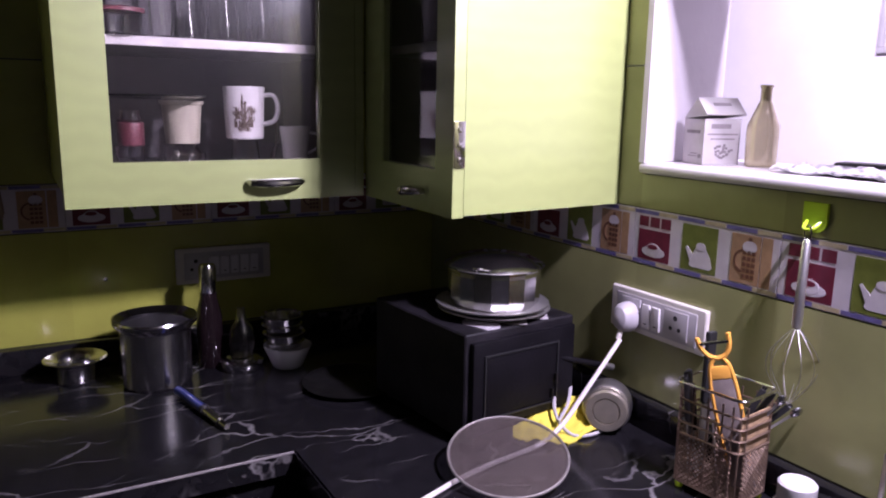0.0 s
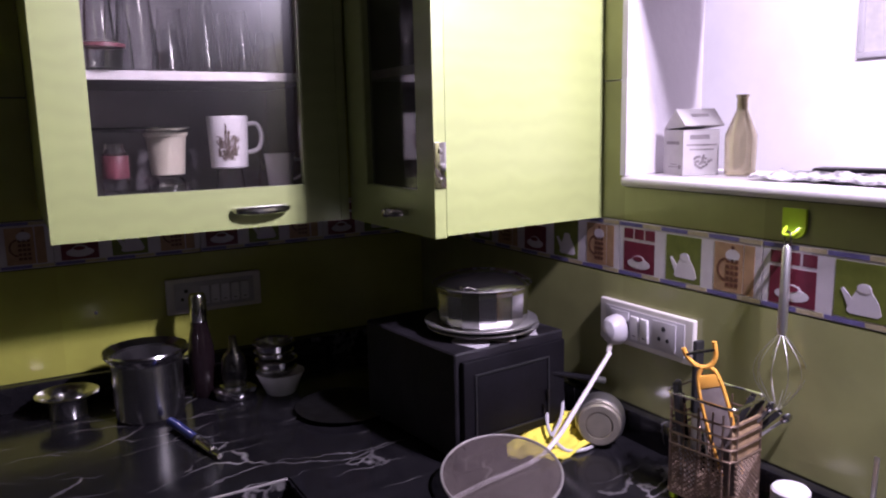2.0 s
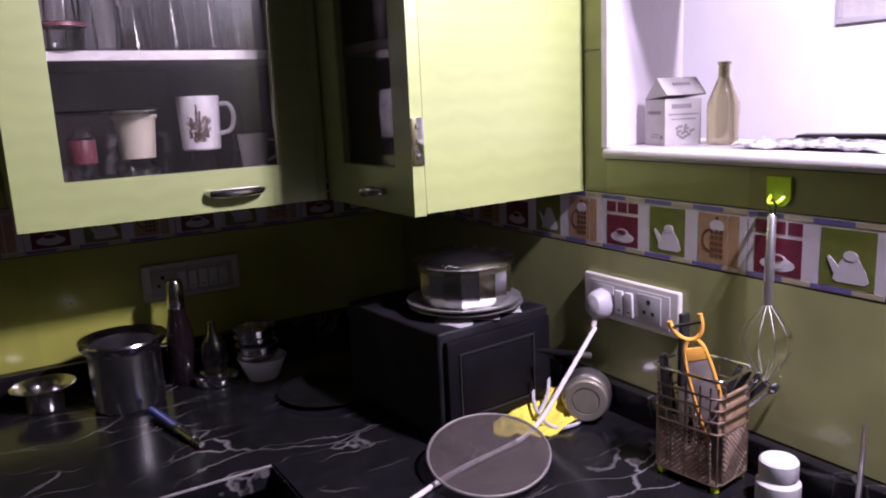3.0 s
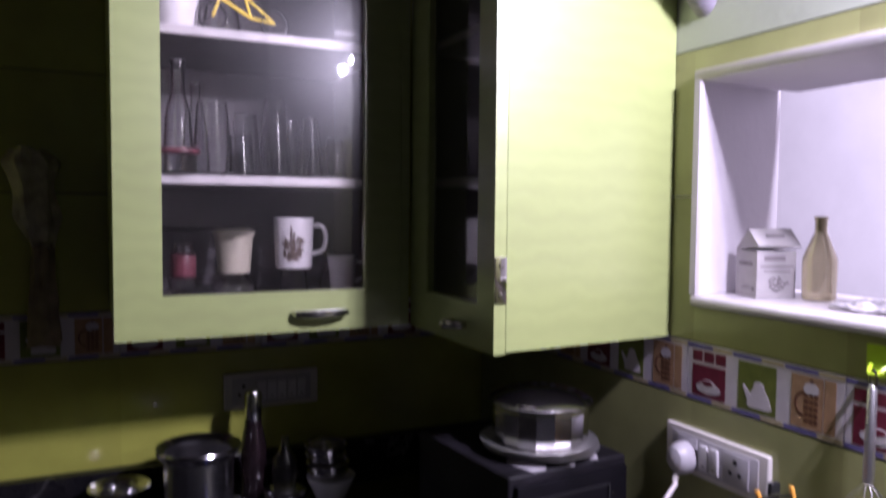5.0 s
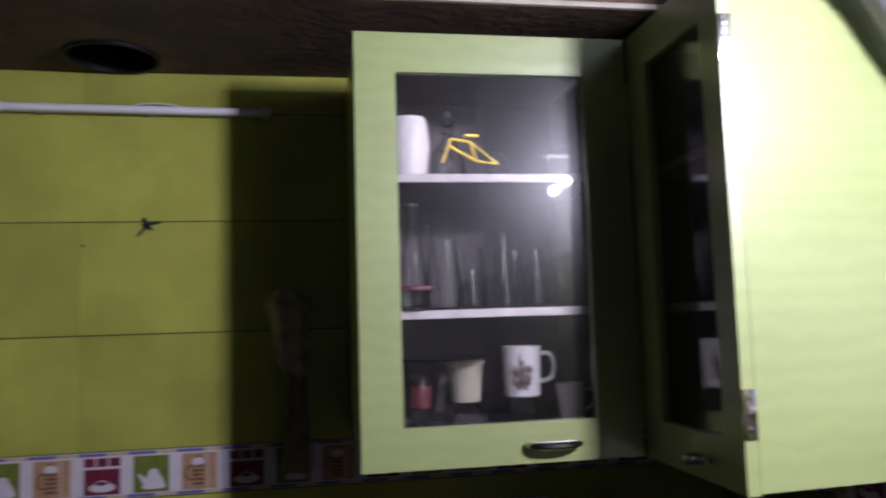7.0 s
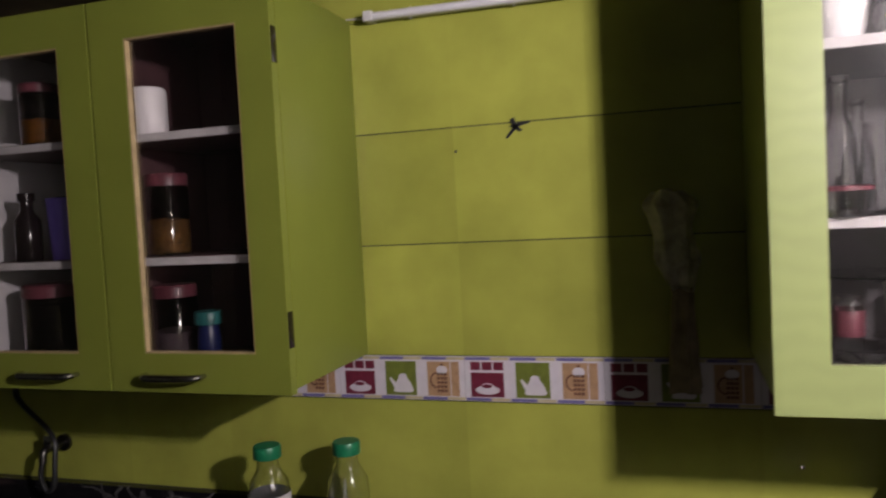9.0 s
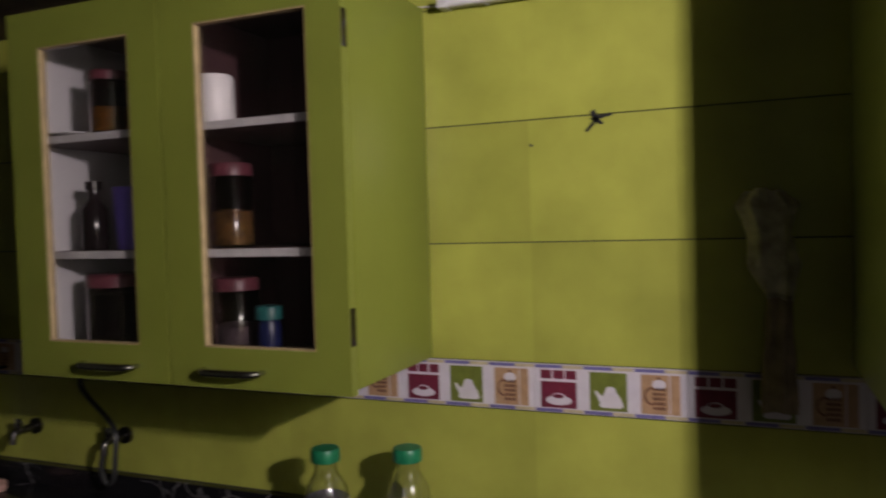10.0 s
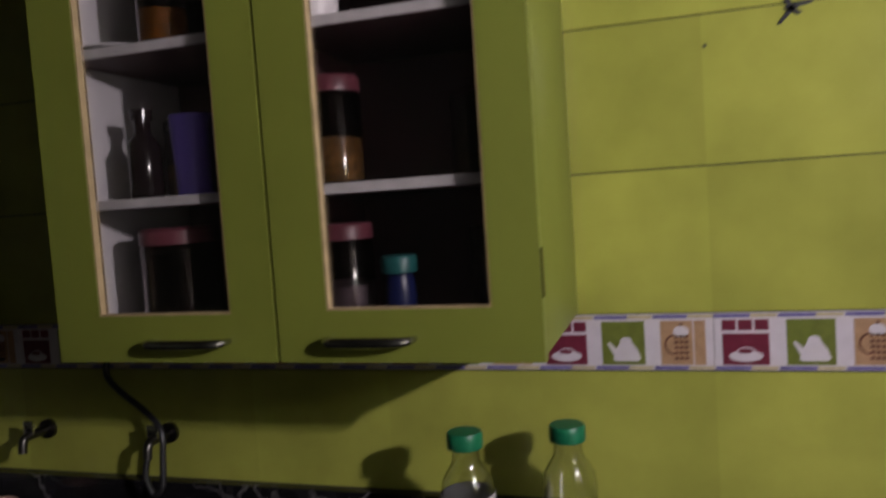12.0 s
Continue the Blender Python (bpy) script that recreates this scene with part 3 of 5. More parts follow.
# mug with a printed ship
mug = empty("mug", "white ceramic mug printed with a brown sailing ship", "mug", pose(-0.437, -0.135, zb + 0.0605, 0, 0, -28))
part("body", lathe([(0, 0), (0.034, 0), (0.037, 0.003), (0.041, 0.101), (0.0405, 0.103), (0.039, 0.101), (0.0345, 0.006), (0, 0.006)], 40), M_CERAMIC, mug)
part("handle", tube(smooth_path([(0.038, 0, 0.086), (0.058, 0, 0.086), (0.067, 0, 0.065), (0.060, 0, 0.038), (0.0372, 0, 0.03)], 6), 0.0048, 10), M_CERAMIC, mug)
bm = bmesh.new()
rnd = random.Random(4)
patches = [(-92, 0.030, 34, 0.014), (-68, 0.032, 36, 0.014), (-98, 0.05, 14, 0.024), (-80, 0.055, 15, 0.034), (-60, 0.05, 13, 0.026), (-82, 0.08, 8, 0.012)]
patches += [(-78 + rnd.gauss(0, 15), 0.018 + abs(rnd.gauss(0, 0.026)), rnd.uniform(4, 12), rnd.uniform(0.003, 0.009)) for k in range(46)]
for ang, z, w, h in patches:
    for k in range(5):
        a0 = radians(ang - w / 2 + w * k / 5 + rnd.uniform(-2, 2))
        a1 = a0 + radians(w / 5 * 0.9)
        za, zz = z - h / 2 + rnd.uniform(-0.002, 0.002), z + h / 2 + rnd.uniform(-0.004, 0.004)
        q = []
        for a, zz2 in ((a0, za), (a1, za), (a1, zz), (a0, zz)):
            r = 0.0372 + 0.0040 * zz2 / 0.1 + 0.0003
            q.append(bm.verts.new((r * math.cos(a), r * math.sin(a), zz2)))
        bm.faces.new(q)
part("print", bm, M_BROWN, mug, "brown ship print")

put("drinking_glass", lathe([(0, 0.06), (0.024, 0.06), (0.031, 0.0), (0.0295, 0.0), (0.0225, 0.056), (0, 0.056)], 30), M_GLASS, "upturned clear glass under the mug", "glass", -0.437, -0.135, zb)
put("glass_bowl", lathe([(0, 0), (0.02, 0), (0.05, 0.03), (0.053, 0.05), (0.0505, 0.05), (0.047, 0.031), (0.018, 0.004), (0, 0.004)], 36), M_GLASS, "clear glass bowl in the cabinet", "bowl", -0.63, -0.15, zb)
put("glass_bowl", lathe([(0, 0), (0.018, 0), (0.036, 0.025), (0.038, 0.042), (0.036, 0.042), (0.033, 0.026), (0.016, 0.004), (0, 0.004)], 36), M_GLASS, "small clear glass bowl in the cabinet", "bowl", -0.575, -0.235, zb)
put("glass_dish", lathe([(0, 0), (0.02, 0), (0.034, 0.02), (0.032, 0.02), (0.018, 0.003), (0, 0.003)], 30), M_GLASS, "small clear glass dish in the cabinet", "dish", -0.635, -0.24, zb)
put("glass_bowl", lathe([(0, 0.05), (0.022, 0.05), (0.044, 0.02), (0.047, 0.0), (0.045, 0.0), (0.042, 0.02), (0.02, 0.046), (0, 0.046)], 36), M_GLASS, "upturned clear glass bowl under the tub", "bowl", -0.548, -0.085, zb)
put("white_tub", lathe([(0, 0), (0.032, 0), (0.038, 0.075), (0.042, 0.076), (0.042, 0.083), (0.0, 0.084)], 36), M_TUB, "yellowish plastic tub with a pale lid", "tub", -0.548, -0.085, zb + 0.0505)
c = empty("spice_jar", "small glass jar with a red label", "jar", pose(-0.655, -0.165, zb))
part("body", lathe([(0, 0), (0.022, 0), (0.023, 0.095), (0.017, 0.105), (0.017, 0.115), (0, 0.115)], 28), M_GLASS, c)
part("label", lathe([(0.0233, 0.052), (0.0236, 0.053), (0.0236, 0.092), (0.0233, 0.093)], 28), M_LID, c, "dull red label")
put("glass_platter", lathe([(0, 0), (0.07, 0.0), (0.095, 0.006), (0.095, 0.009), (0.068, 0.003), (0, 0.003)], 40), M_GLASS, "clear glass platter lying over the bowls", "platter", -0.60, -0.105, zb + 0.1355)
put("saucer", lathe([(0, 0), (0.022, 0), (0.042, 0.011), (0.042, 0.013), (0.03, 0.0142), (0, 0.0142)], 32), M_CERAMIC, "small white saucer under a cup", "saucer", -0.345, -0.17, zb)
cup = empty("small_cup", "small white cup with a handle", "cup", pose(-0.345, -0.17, zb + 0.0145, 0, 0, -20))
part("body", lathe([(0, 0), (0.024, 0), (0.027, 0.04), (0.031, 0.072), (0.0295, 0.072), (0.0255, 0.04), (0.0225, 0.004), (0, 0.004)], 30), M_CERAMIC, cup)
part("handle", tube(smooth_path([(0.0285, 0, 0.06), (0.046, 0, 0.055), (0.045, 0, 0.03), (0.0255, 0, 0.018)], 6), 0.003, 8), M_CERAMIC, cup)
put("glass_stopper_bottle", lathe([(0, 0), (0.012, 0), (0.014, 0.03), (0.006, 0.05), (0.005, 0.075), (0.009, 0.085), (0.004, 0.1), (0, 0.1)], 24), M_GLASS, "tiny clear stoppered bottle", "bottle", -0.36, -0.105, zb)

# top shelf
bm = bmesh.new()
n = 30
for j in range(13):
    z = 0.115 * j / 12
    for k in range(n):
        a = 2 * math.pi * k / n
        r = (0.032 + 0.010 * math.sin(math.pi * (j + 1.5) / 15)) * (1 + 0.045 * math.cos(9 * a) * math.cos(j * 1.5))
        bm.verts.new((r * math.cos(a), r * math.sin(a), z))
bm.verts.ensure_lookup_table()
for j in range(12):
    for k in range(n):
        bm.faces.new([bm.verts[i] for i in (j * n + k, j * n + (k + 1) % n, (j + 1) * n + (k + 1) % n, (j + 1) * n + k)])
bm.faces.new([bm.verts[k] for k in range(n)][::-1])
bm.faces.new([bm.verts[12 * n + k] for k in range(n)])
put("ceramic_vase", bm, M_CERAMIC, "white ribbed ceramic vase on the top shelf", "vase", -0.672, -0.22, zt)
deco = empty("decanter", "clear cut glass decanter with stopper", "decanter", pose(-0.578, -0.14, zt))
part("body", lathe([(0, 0), (0.03, 0), (0.036, 0.03), (0.03, 0.07), (0.012, 0.095), (0.01, 0.12), (0.014, 0.125), (0.012, 0.126), (0.008, 0.118), (0.01, 0.094), (0.027, 0.068), (0.033, 0.03), (0.027, 0.004), (0, 0.004)], 12), M_GLASS, deco)
part("stopper", lathe([(0, 0.12), (0.008, 0.124), (0.013, 0.14), (0.008, 0.154), (0, 0.157)], 10), M_GLASS, deco)
put("glass_goblet", lathe([(0, 0), (0.025, 0), (0.022, 0.003), (0.004, 0.006), (0.004, 0.05), (0.02, 0.062), (0.027, 0.09), (0.025, 0.12), (0.0238, 0.12), (0.0255, 0.09), (0.018, 0.064), (0, 0.053)], 28), M_GLASS, "clear stemmed glass on the top shelf", "glass", -0.64, -0.10, zt)

bike = empty("miniature_bicycle", "yellow miniature bicycle with black wheels", "model bicycle", pose(-0.540, -0.235, zt, 0, 0, 8))
P = {"bb": (0.0, 0, 0.030), "seat": (-0.012, 0, 0.068), "head": (-0.052, 0, 0.072), "rear": (0.045, 0, 0.026), "front": (-0.07, 0, 0.024), "low": (-0.056, 0, 0.058)}
bm = bmesh.new()
for a, b, r in (("bb", "seat", 0.0026), ("seat", "head", 0.0026), ("low", "bb", 0.003), ("bb", "rear", 0.0022), ("seat", "rear", 0.0022), ("head", "front", 0.0026)):
    tube([P[a], P[b]], r, 10, bm)
part("frame", bm, M_YPLASTIC, bike)
for c0 in ("rear", "front"):
    bm = tube([Vector(P[c0]) + Vector((0.0245 * math.cos(k * math.pi / 14), 0, 0.0245 * math.sin(k * math.pi / 14) - 0.0002)) for k in range(29)], 0.0022, 8)
    for k in range(6):
        a = k * math.pi / 6
        tube([Vector(P[c0]) + Vector((0.023 * math.cos(a), 0, 0.023 * math.sin(a))), Vector(P[c0]) - Vector((0.023 * math.cos(a), 0, 0.023 * math.sin(a)))], 0.0004, 4, bm)
    part("wheel", bm, M_BLACKP, bike, "thin black wheel")
part("saddle", box(-0.024, -0.006, 0.077, 0.006, 0.006, 0.083, 0.0025), M_YPLASTIC, bike)
part("seat_post", tube([(-0.012, 0, 0.066), (-0.0145, 0, 0.079)], 0.0018, 8), M_BLACKP, bike)
part("handlebar", tube(smooth_path([(-0.066, -0.02, 0.088), (-0.06, -0.008, 0.084), (-0.056, 0, 0.08), (-0.06, 0.008, 0.084), (-0.066, 0.02, 0.088)], 5), 0.0018, 8), M_BLACKP, bike)
part("stem", tube([P["head"], (-0.056, 0, 0.081)], 0.002, 8), M_BLACKP, bike)

# ---- things in the cabinet with two doors ----
HOME = Matrix.Translation((-0.0415, -0.020, 0))
zt, zm, zb = BSH[0] + 0.0005, BSH[1] + 0.0005, BZ0 + 0.0185


def jar(x, y, z, r, h, lid, food, label):
    j = empty("storage_jar", label, "jar", pose(x, y, z), "jars in the cabinet")
    part("body", lathe([(0, 0), (r, 0), (r, h * 0.82), (r * 0.9, h * 0.86), (r * 0.87, h * 0.86), (r * 0.96, h * 0.8), (r * 0.96, 0.004), (0, 0.004)], 30), M_JAR, j)
    part("lid", lathe([(r * 0.905, h * 0.85), (r, h * 0.85), (r, h * 0.97), (r * 0.93, h), (0, h)], 30), lid, j)
    if food:
        fill = 0.76 if food is M_DARKBROWN else 0.42
        part("contents", lathe([(0, 0.0045), (r * 0.95, 0.0045), (r * 0.95, h * fill), (r * 0.4, h * fill + 0.005), (0, h * fill + 0.003)], 30), food, j)
    return j


jar(-1.828, -0.185, zm, 0.040, 0.155, M_LID, M_FOOD, "clear storage jar with red lid and yellow grains")
jar(-1.826, -0.185, zb, 0.042, 0.155, M_LID, M_GREYP, "clear storage jar with red lid")
jar(-1.625, -0.12, zm, 0.045, 0.12, M_DARKBROWN, M_DARKBROWN, "dark filled storage jar")
jar(-1.60, -0.13, zb, 0.05, 0.14, M_DARKBROWN, M_DARKBROWN, "dark filled storage jar")
c = empty("medicine_bottle", "dark blue bottle with a teal cap", "bottle", pose(-1.732, -0.215, zb))
part("body", lathe([(0, 0), (0.021, 0), (0.0225, 0.004), (0.0225, 0.055), (0.020, 0.074), (0.017, 0.083), (0.0, 0.083)], 28), M_BLUE, c)
part("cap", lathe([(0, 0.0832), (0.026, 0.0832), (0.0265, 0.102), (0.024, 0.107), (0, 0.107)], 28), M_TEAL, c, "teal screw cap")
put("white_canister", lathe([(0, 0), (0.032, 0), (0.034, 0.003), (0.034, 0.082), (0.03, 0.09), (0, 0.091)], 32), M_WPLASTIC, "white plastic canister on the top shelf", "canister", -1.832, -0.215, zt)
jar(-1.62, -0.12, zt, 0.04, 0.11, M_DARKBROWN, M_DARKBROWN, "dark filled storage jar")
jar(-2.075, -0.225, zt, 0.038, 0.12, M_LID, M_PICKLE, "clear storage jar with red lid and orange pickle")
jar(-2.12, -0.08, zt, 0.035, 0.10, M_DARKBROWN, None, "empty storage jar with dark lid")
put("plastic_tumbler", lathe([(0, 0), (0.027, 0), (0.033, 0.122), (0.031, 0.122), (0.025, 0.004), (0, 0.004)], 32), M_PURPLE, "tall violet plastic tumbler", "tumbler", -2.06, -0.20, zm)
put("brown_bottle", lathe([(0, 0), (0.023, 0), (0.025, 0.004), (0.025, 0.08), (0.012, 0.1), (0.012, 0.118), (0.016, 0.119), (0.016, 0.135), (0, 0.136)], 28), M_DARKBROWN, "small dark brown bottle", "bottle", -2.132, -0.222, zm)
jar(-2.15, -0.09, zm, 0.036, 0.13, M_DARKBROWN, M_FOOD, "storage jar with dark lid")
put("glass_plate", lathe([(0, 0), (0.04, 0), (0.055, 0.006), (0.054, 0.008), (0.039, 0.003), (0, 0.003)], 30), M_CERAMIC, "small white plate on a shelf", "plate", -2.172, -0.215, zt)
jar(-2.095, -0.205, zb, 0.06, 0.165, M_LID, M_DARKBROWN, "large dark filled storage jar with red lid")
jar(-2.165, -0.075, zb, 0.045, 0.14, M_DARKBROWN, M_DARKBROWN, "dark filled storage jar")

HOME = Matrix.Identity(4)

# ---- on the worktop by the north wall ----
pot = empty("steel_pot", "tall brushed steel pot with a flared rim", "pot", pose(-0.680, -0.176, COUNTER) @ Matrix.Scale(1.07, 4))
part("body", lathe([(0, 0), (0.052, 0), (0.057, 0.006), (0.058, 0.108), (0.062, 0.112), (0.060, 0.112), (0.056, 0.108), (0.055, 0.008), (0, 0.004)], 48), M_POT, pot)
part("rim", lathe([(0.0585, 0.1005), (0.069, 0.112), (0.0705, 0.1185), (0.069, 0.1215), (0.062, 0.1165), (0.0562, 0.1122)], 48), M_STEEL, pot, "rolled shiny rim")
put("steel_bowl", lathe([(0, 0), (0.029, 0), (0.032, 0.003), (0.0335, 0.029), (0.039, 0.037), (0.053, 0.0445), (0.055, 0.0465), (0.052, 0.0475), (0.038, 0.041), (0.0315, 0.031), (0.030, 0.006), (0, 0.005)], 44), M_POT, "small shiny steel bowl with flared rim", "bowl", -0.812, -0.098, COUNTER)
mill = empty("dark_bottle", "tall dark bottle with a chrome cap", "bottle", pose(-0.571, -0.122, COUNTER))
part("body", lathe([(0, 0), (0.023, 0), (0.025, 0.004), (0.025, 0.10), (0.02, 0.125), (0.0165, 0.14), (0.0165, 0.15), (0, 0.15)], 32), M_DARKBROWN, mill)
part("cap", lathe([(0.0, 0.1502), (0.0155, 0.1502), (0.017, 0.154), (0.017, 0.2), (0.014, 0.206), (0, 0.207)], 16), M_CHROME, mill, "ribbed chrome cap")
cru = empty("oil_cruet", "small glass oil cruet on a round steel foot", "cruet", pose(-0.520, -0.168, COUNTER) @ Matrix.Diagonal((1.22, 1.22, 1.1, 1)))
part("foot", lathe([(0, 0), (0.03, 0), (0.034, 0.006), (0.034, 0.016), (0.024, 0.022), (0, 0.022)], 36), M_STEEL, cru, "round steel foot")
part("body", lathe([(0.0, 0.0222), (0.018, 0.0222), (0.021, 0.05), (0.018, 0.074), (0.008, 0.09), (0.006, 0.112), (0.0045, 0.112), (0.0065, 0.088), (0.0165, 0.073), (0.0195, 0.05), (0.0165, 0.025), (0, 0.025)], 28), M_PANE, cru)
put("white_bowl", lathe([(0, 0), (0.027, 0), (0.03, 0.003), (0.046, 0.04), (0.0475, 0.044), (0.045, 0.044), (0.028, 0.006), (0, 0.006)], 40), M_CERAMIC, "white ceramic bowl holding two steel cups", "bowl", -0.436, -0.194, COUNTER)
for k in range(2):
    put("steel_cup", lathe([(0, 0), (0.029, 0), (0.034, 0.004), (0.036, 0.012), (0.040, 0.0135), (0.036, 0.016), (0.038, 0.028), (0.042, 0.031), (0.040, 0.033), (0.035, 0.03), (0.032, 0.006), (0, 0.006)], 36), M_STEEL, "small ribbed steel cup in a stack", "cup", -0.442 - 0.004 * k, -0.192, COUNTER + 0.0405 + 0.0345 * k, group="stacked steel cups")

lighter = empty("gas_lighter", "blue gas lighter with a metal barrel", "lighter", look((-0.661, -0.262, COUNTER + 0.012), (-0.620, -0.450, COUNTER + 0.009)) @ pose(0, 0, 0, -90, 0, 0))
part("handle", tube(smooth_path([(0, 0, 0), (0, 0.03, 0.001), (0, 0.07, 0), (0, 0.105, 0)], 4), 0.0075, 12), M_NAVY, lighter)
part("collar", tube([(0, 0.105, 0), (0, 0.112, 0)], 0.0095, 14), M_BLACKP, lighter)
part("barrel", tube([(0, 0.112, 0), (0, 0.165, -0.001)], 0.0075, 14), M_STEEL, lighter, "metal barrel")
part("tip", tube([(0, 0.165, -0.001), (0, 0.19, -0.001)], 0.0052, 12), M_STEEL, lighter)

put("griddle_pan", lathe([(0, 0.0), (0.068, 0.0), (0.090, 0.0085), (0.092, 0.0105), (0.0895, 0.0105), (0.067, 0.003), (0, 0.003)], 52), M_IRON, "flat black iron griddle lying on the worktop", "griddle", -0.365, -0.352, COUNTER)

# ---- black oven in the corner ----
OV = pose(-0.319, -0.690, COUNTER, 0, 0, 5)
oven = empty("toaster_oven", "black countertop oven with vessels on top", "oven", OV)
OW, OD, OH = 0.225, 0.28, 0.182
part("body", box(0, 0.012, 0.012, OW, OD, OH, 0.006, seg=3), M_OVEN, oven)
door = part("door", box(0.008, 0.0, 0.03, OW - 0.008, 0.0118, OH - 0.012, 0.004), M_BLACK, oven, "black oven door")
part("window", box(0.033, -0.0015, 0.049, OW - 0.050, 0.0, OH - 0.039, 0.0005), M_BLACK, door, "dark glass window")
WX0, WX1, WZA, WZB = 0.028, OW - 0.045, 0.044, OH - 0.034
bm = bmesh.new()
for x0, z0, x1, z1 in ((WX0, WZB - 0.003, WX1, WZB), (WX0, WZA, WX1, WZA + 0.003), (WX0, WZA + 0.003, WX0 + 0.003, WZB - 0.003), (WX1 - 0.003, WZA + 0.003, WX1, WZB - 0.003)):
    box(x0, -0.0030, z0, x1, -0.0001, z1, 0.0006, bm=bm)
part("window_trim", bm, M_BLACKP, door, "thin raised window trim")
for x, z in ((OW - 0.060, 0.062), (OW - 0.052, 0.086)):
    part("catch", box(x - 0.0022, -0.008, z - 0.008, x + 0.0022, -0.0031, z + 0.008, 0.001), M_TARNISH, door, "small dark metal catch")
for x in (0.02, OW - 0.02):
    for y in (0.03, OD - 0.03):
        part("foot", lathe([(0, 0), (0.011, 0), (0.012, 0.0125), (0, 0.0125)], 14, c=(x, y, 0)), M_BLACKP, oven)
TOP = COUNTER + OH
rnd = random.Random(9)
for k in range(3):
    bm = bmesh.new()
    cx, cy = 0.06 + 0.05 * k, -0.012
    pts = [bm.verts.new((cx + (0.028 + rnd.uniform(-0.008, 0.01)) * math.cos(a * 0.7), cy + 0.03 + (0.04 + rnd.uniform(-0.006, 0.006)) * math.sin(a * 0.7), 0.0002 + 0.0006 * k)) for a in range(9)]
    bm.faces.new(pts)
    r = bmesh.ops.extrude_face_region(bm, geom=bm.faces[:])
    for v in r["geom"]:
        if isinstance(v, bmesh.types.BMVert):
            v.co.z += 0.0004
    tagged(thing("paper_scrap", bm, M_GREYP, "torn grey paper under the plates", "paper", OV @ pose(0.0, 0.03, OH)), group="paper scraps under the plates")
for k in range(2):
    put("steel_plate", lathe([(0, 0), (0.07, 0), (0.088, 0.008), (0.0935, 0.0085), (0.0935, 0.0105), (0.087, 0.0105), (0.069, 0.003), (0, 0.003)], 52), M_SATIN, "round steel plate under the cooking pot", "plate", -0.209 - 0.006 * k, -0.586 - 0.004 * k, TOP + 0.0035 + 0.009 * k, group="stacked steel plates")
cook = empty("cooking_pot", "shiny steel cooking pot with its lid on", "pot", pose(-0.208, -0.584, TOP + 0.016))
cook_body = part("body", lathe([(0, 0), (0.068, 0), (0.074, 0.006), (0.0755, 0.012), (0.0765, 0.054), (0.0755, 0.06), (0.079, 0.062), (0.079, 0.064), (0.073, 0.064), (0.072, 0.008), (0, 0.004)], 17), M_STEEL, cook)
for p in cook_body.data.polygons:
    p.use_smooth = False
lid = part("lid", lathe([(0.0, 0.0646), (0.081, 0.0646), (0.083, 0.067), (0.08, 0.07), (0.06, 0.079), (0.03, 0.085), (0, 0.086)], 52), M_STEEL, cook, "domed steel lid")
part("lid_handle", tube(smooth_path([(-0.062, -0.046, 0.0685), (-0.074, -0.052, 0.074), (-0.070, -0.062, 0.076), (-0.048, -0.062, 0.0705)], 6), 0.002, 8), M_STEEL, cook, "small wire grip on the lid")


# black rod from oven to wall, for a pan handle; fits the camera's view
rod = empty("black_rod", "thin black rod in place of a pan handle", "stirrer")
part("shaft", tube([(-0.160, -0.667, 1.025), (-0.112, -0.670, 1.010), (-0.045, -0.677, 0.991)], 0.0052, 12), M_BLACK, rod)
part("ferrule", tube([(-0.045, -0.677, 0.991), (-0.024, -0.680, 0.985)], 0.0056, 12), M_STEEL_DULL, rod, "dull metal end")

# ---- yellow cloth ----
bm = bmesh.new()
N = 26
for j in range(N):
    for i in range(N):
        u, v = i / (N - 1), j / (N - 1)
        x, y = (u - 0.5) * (0.155 - 0.03 * abs(v - 0.4)), (v - 0.5) * (0.074 + 0.03 * math.sin(u * 3.1))
        z = 0.006 + 0.030 * v ** 1.5 + 0.011 * noise.noise(Vector((u * 4, v * 3, 1.7))) + 0.012 * abs(noise.noise(Vector((u * 7 + 3, v * 6, 5.1)))) + 0.012 * math.exp(-((u - 0.62) ** 2 + (v - 0.7) ** 2) * 18)
        sk = 0.018 * noise.noise(Vector((u * 2, v * 2, 8)))
        bm.verts.new((x + sk + 0.02 * v, y + sk - 0.012 * math.sin(u * 5), max(z, 0.003)))
bm.verts.ensure_lookup_table()
for j in range(N - 1):
    for i in range(N - 1):
        bm.faces.new([bm.verts[k] for k in (j * N + i, j * N + i + 1, (j + 1) * N + i + 1, (j + 1) * N + i)])
r = bmesh.ops.extrude_face_region(bm, geom=bm.faces[:])
for v in r["geom"]:
    if isinstance(v, bmesh.types.BMVert):
        v.co.z -= 0.002
put("cleaning_cloth", bm, M_YELLOW, "crumpled yellow cleaning cloth on the worktop", "cloth", -0.150, -0.684, COUNTER - 0.001, -22)

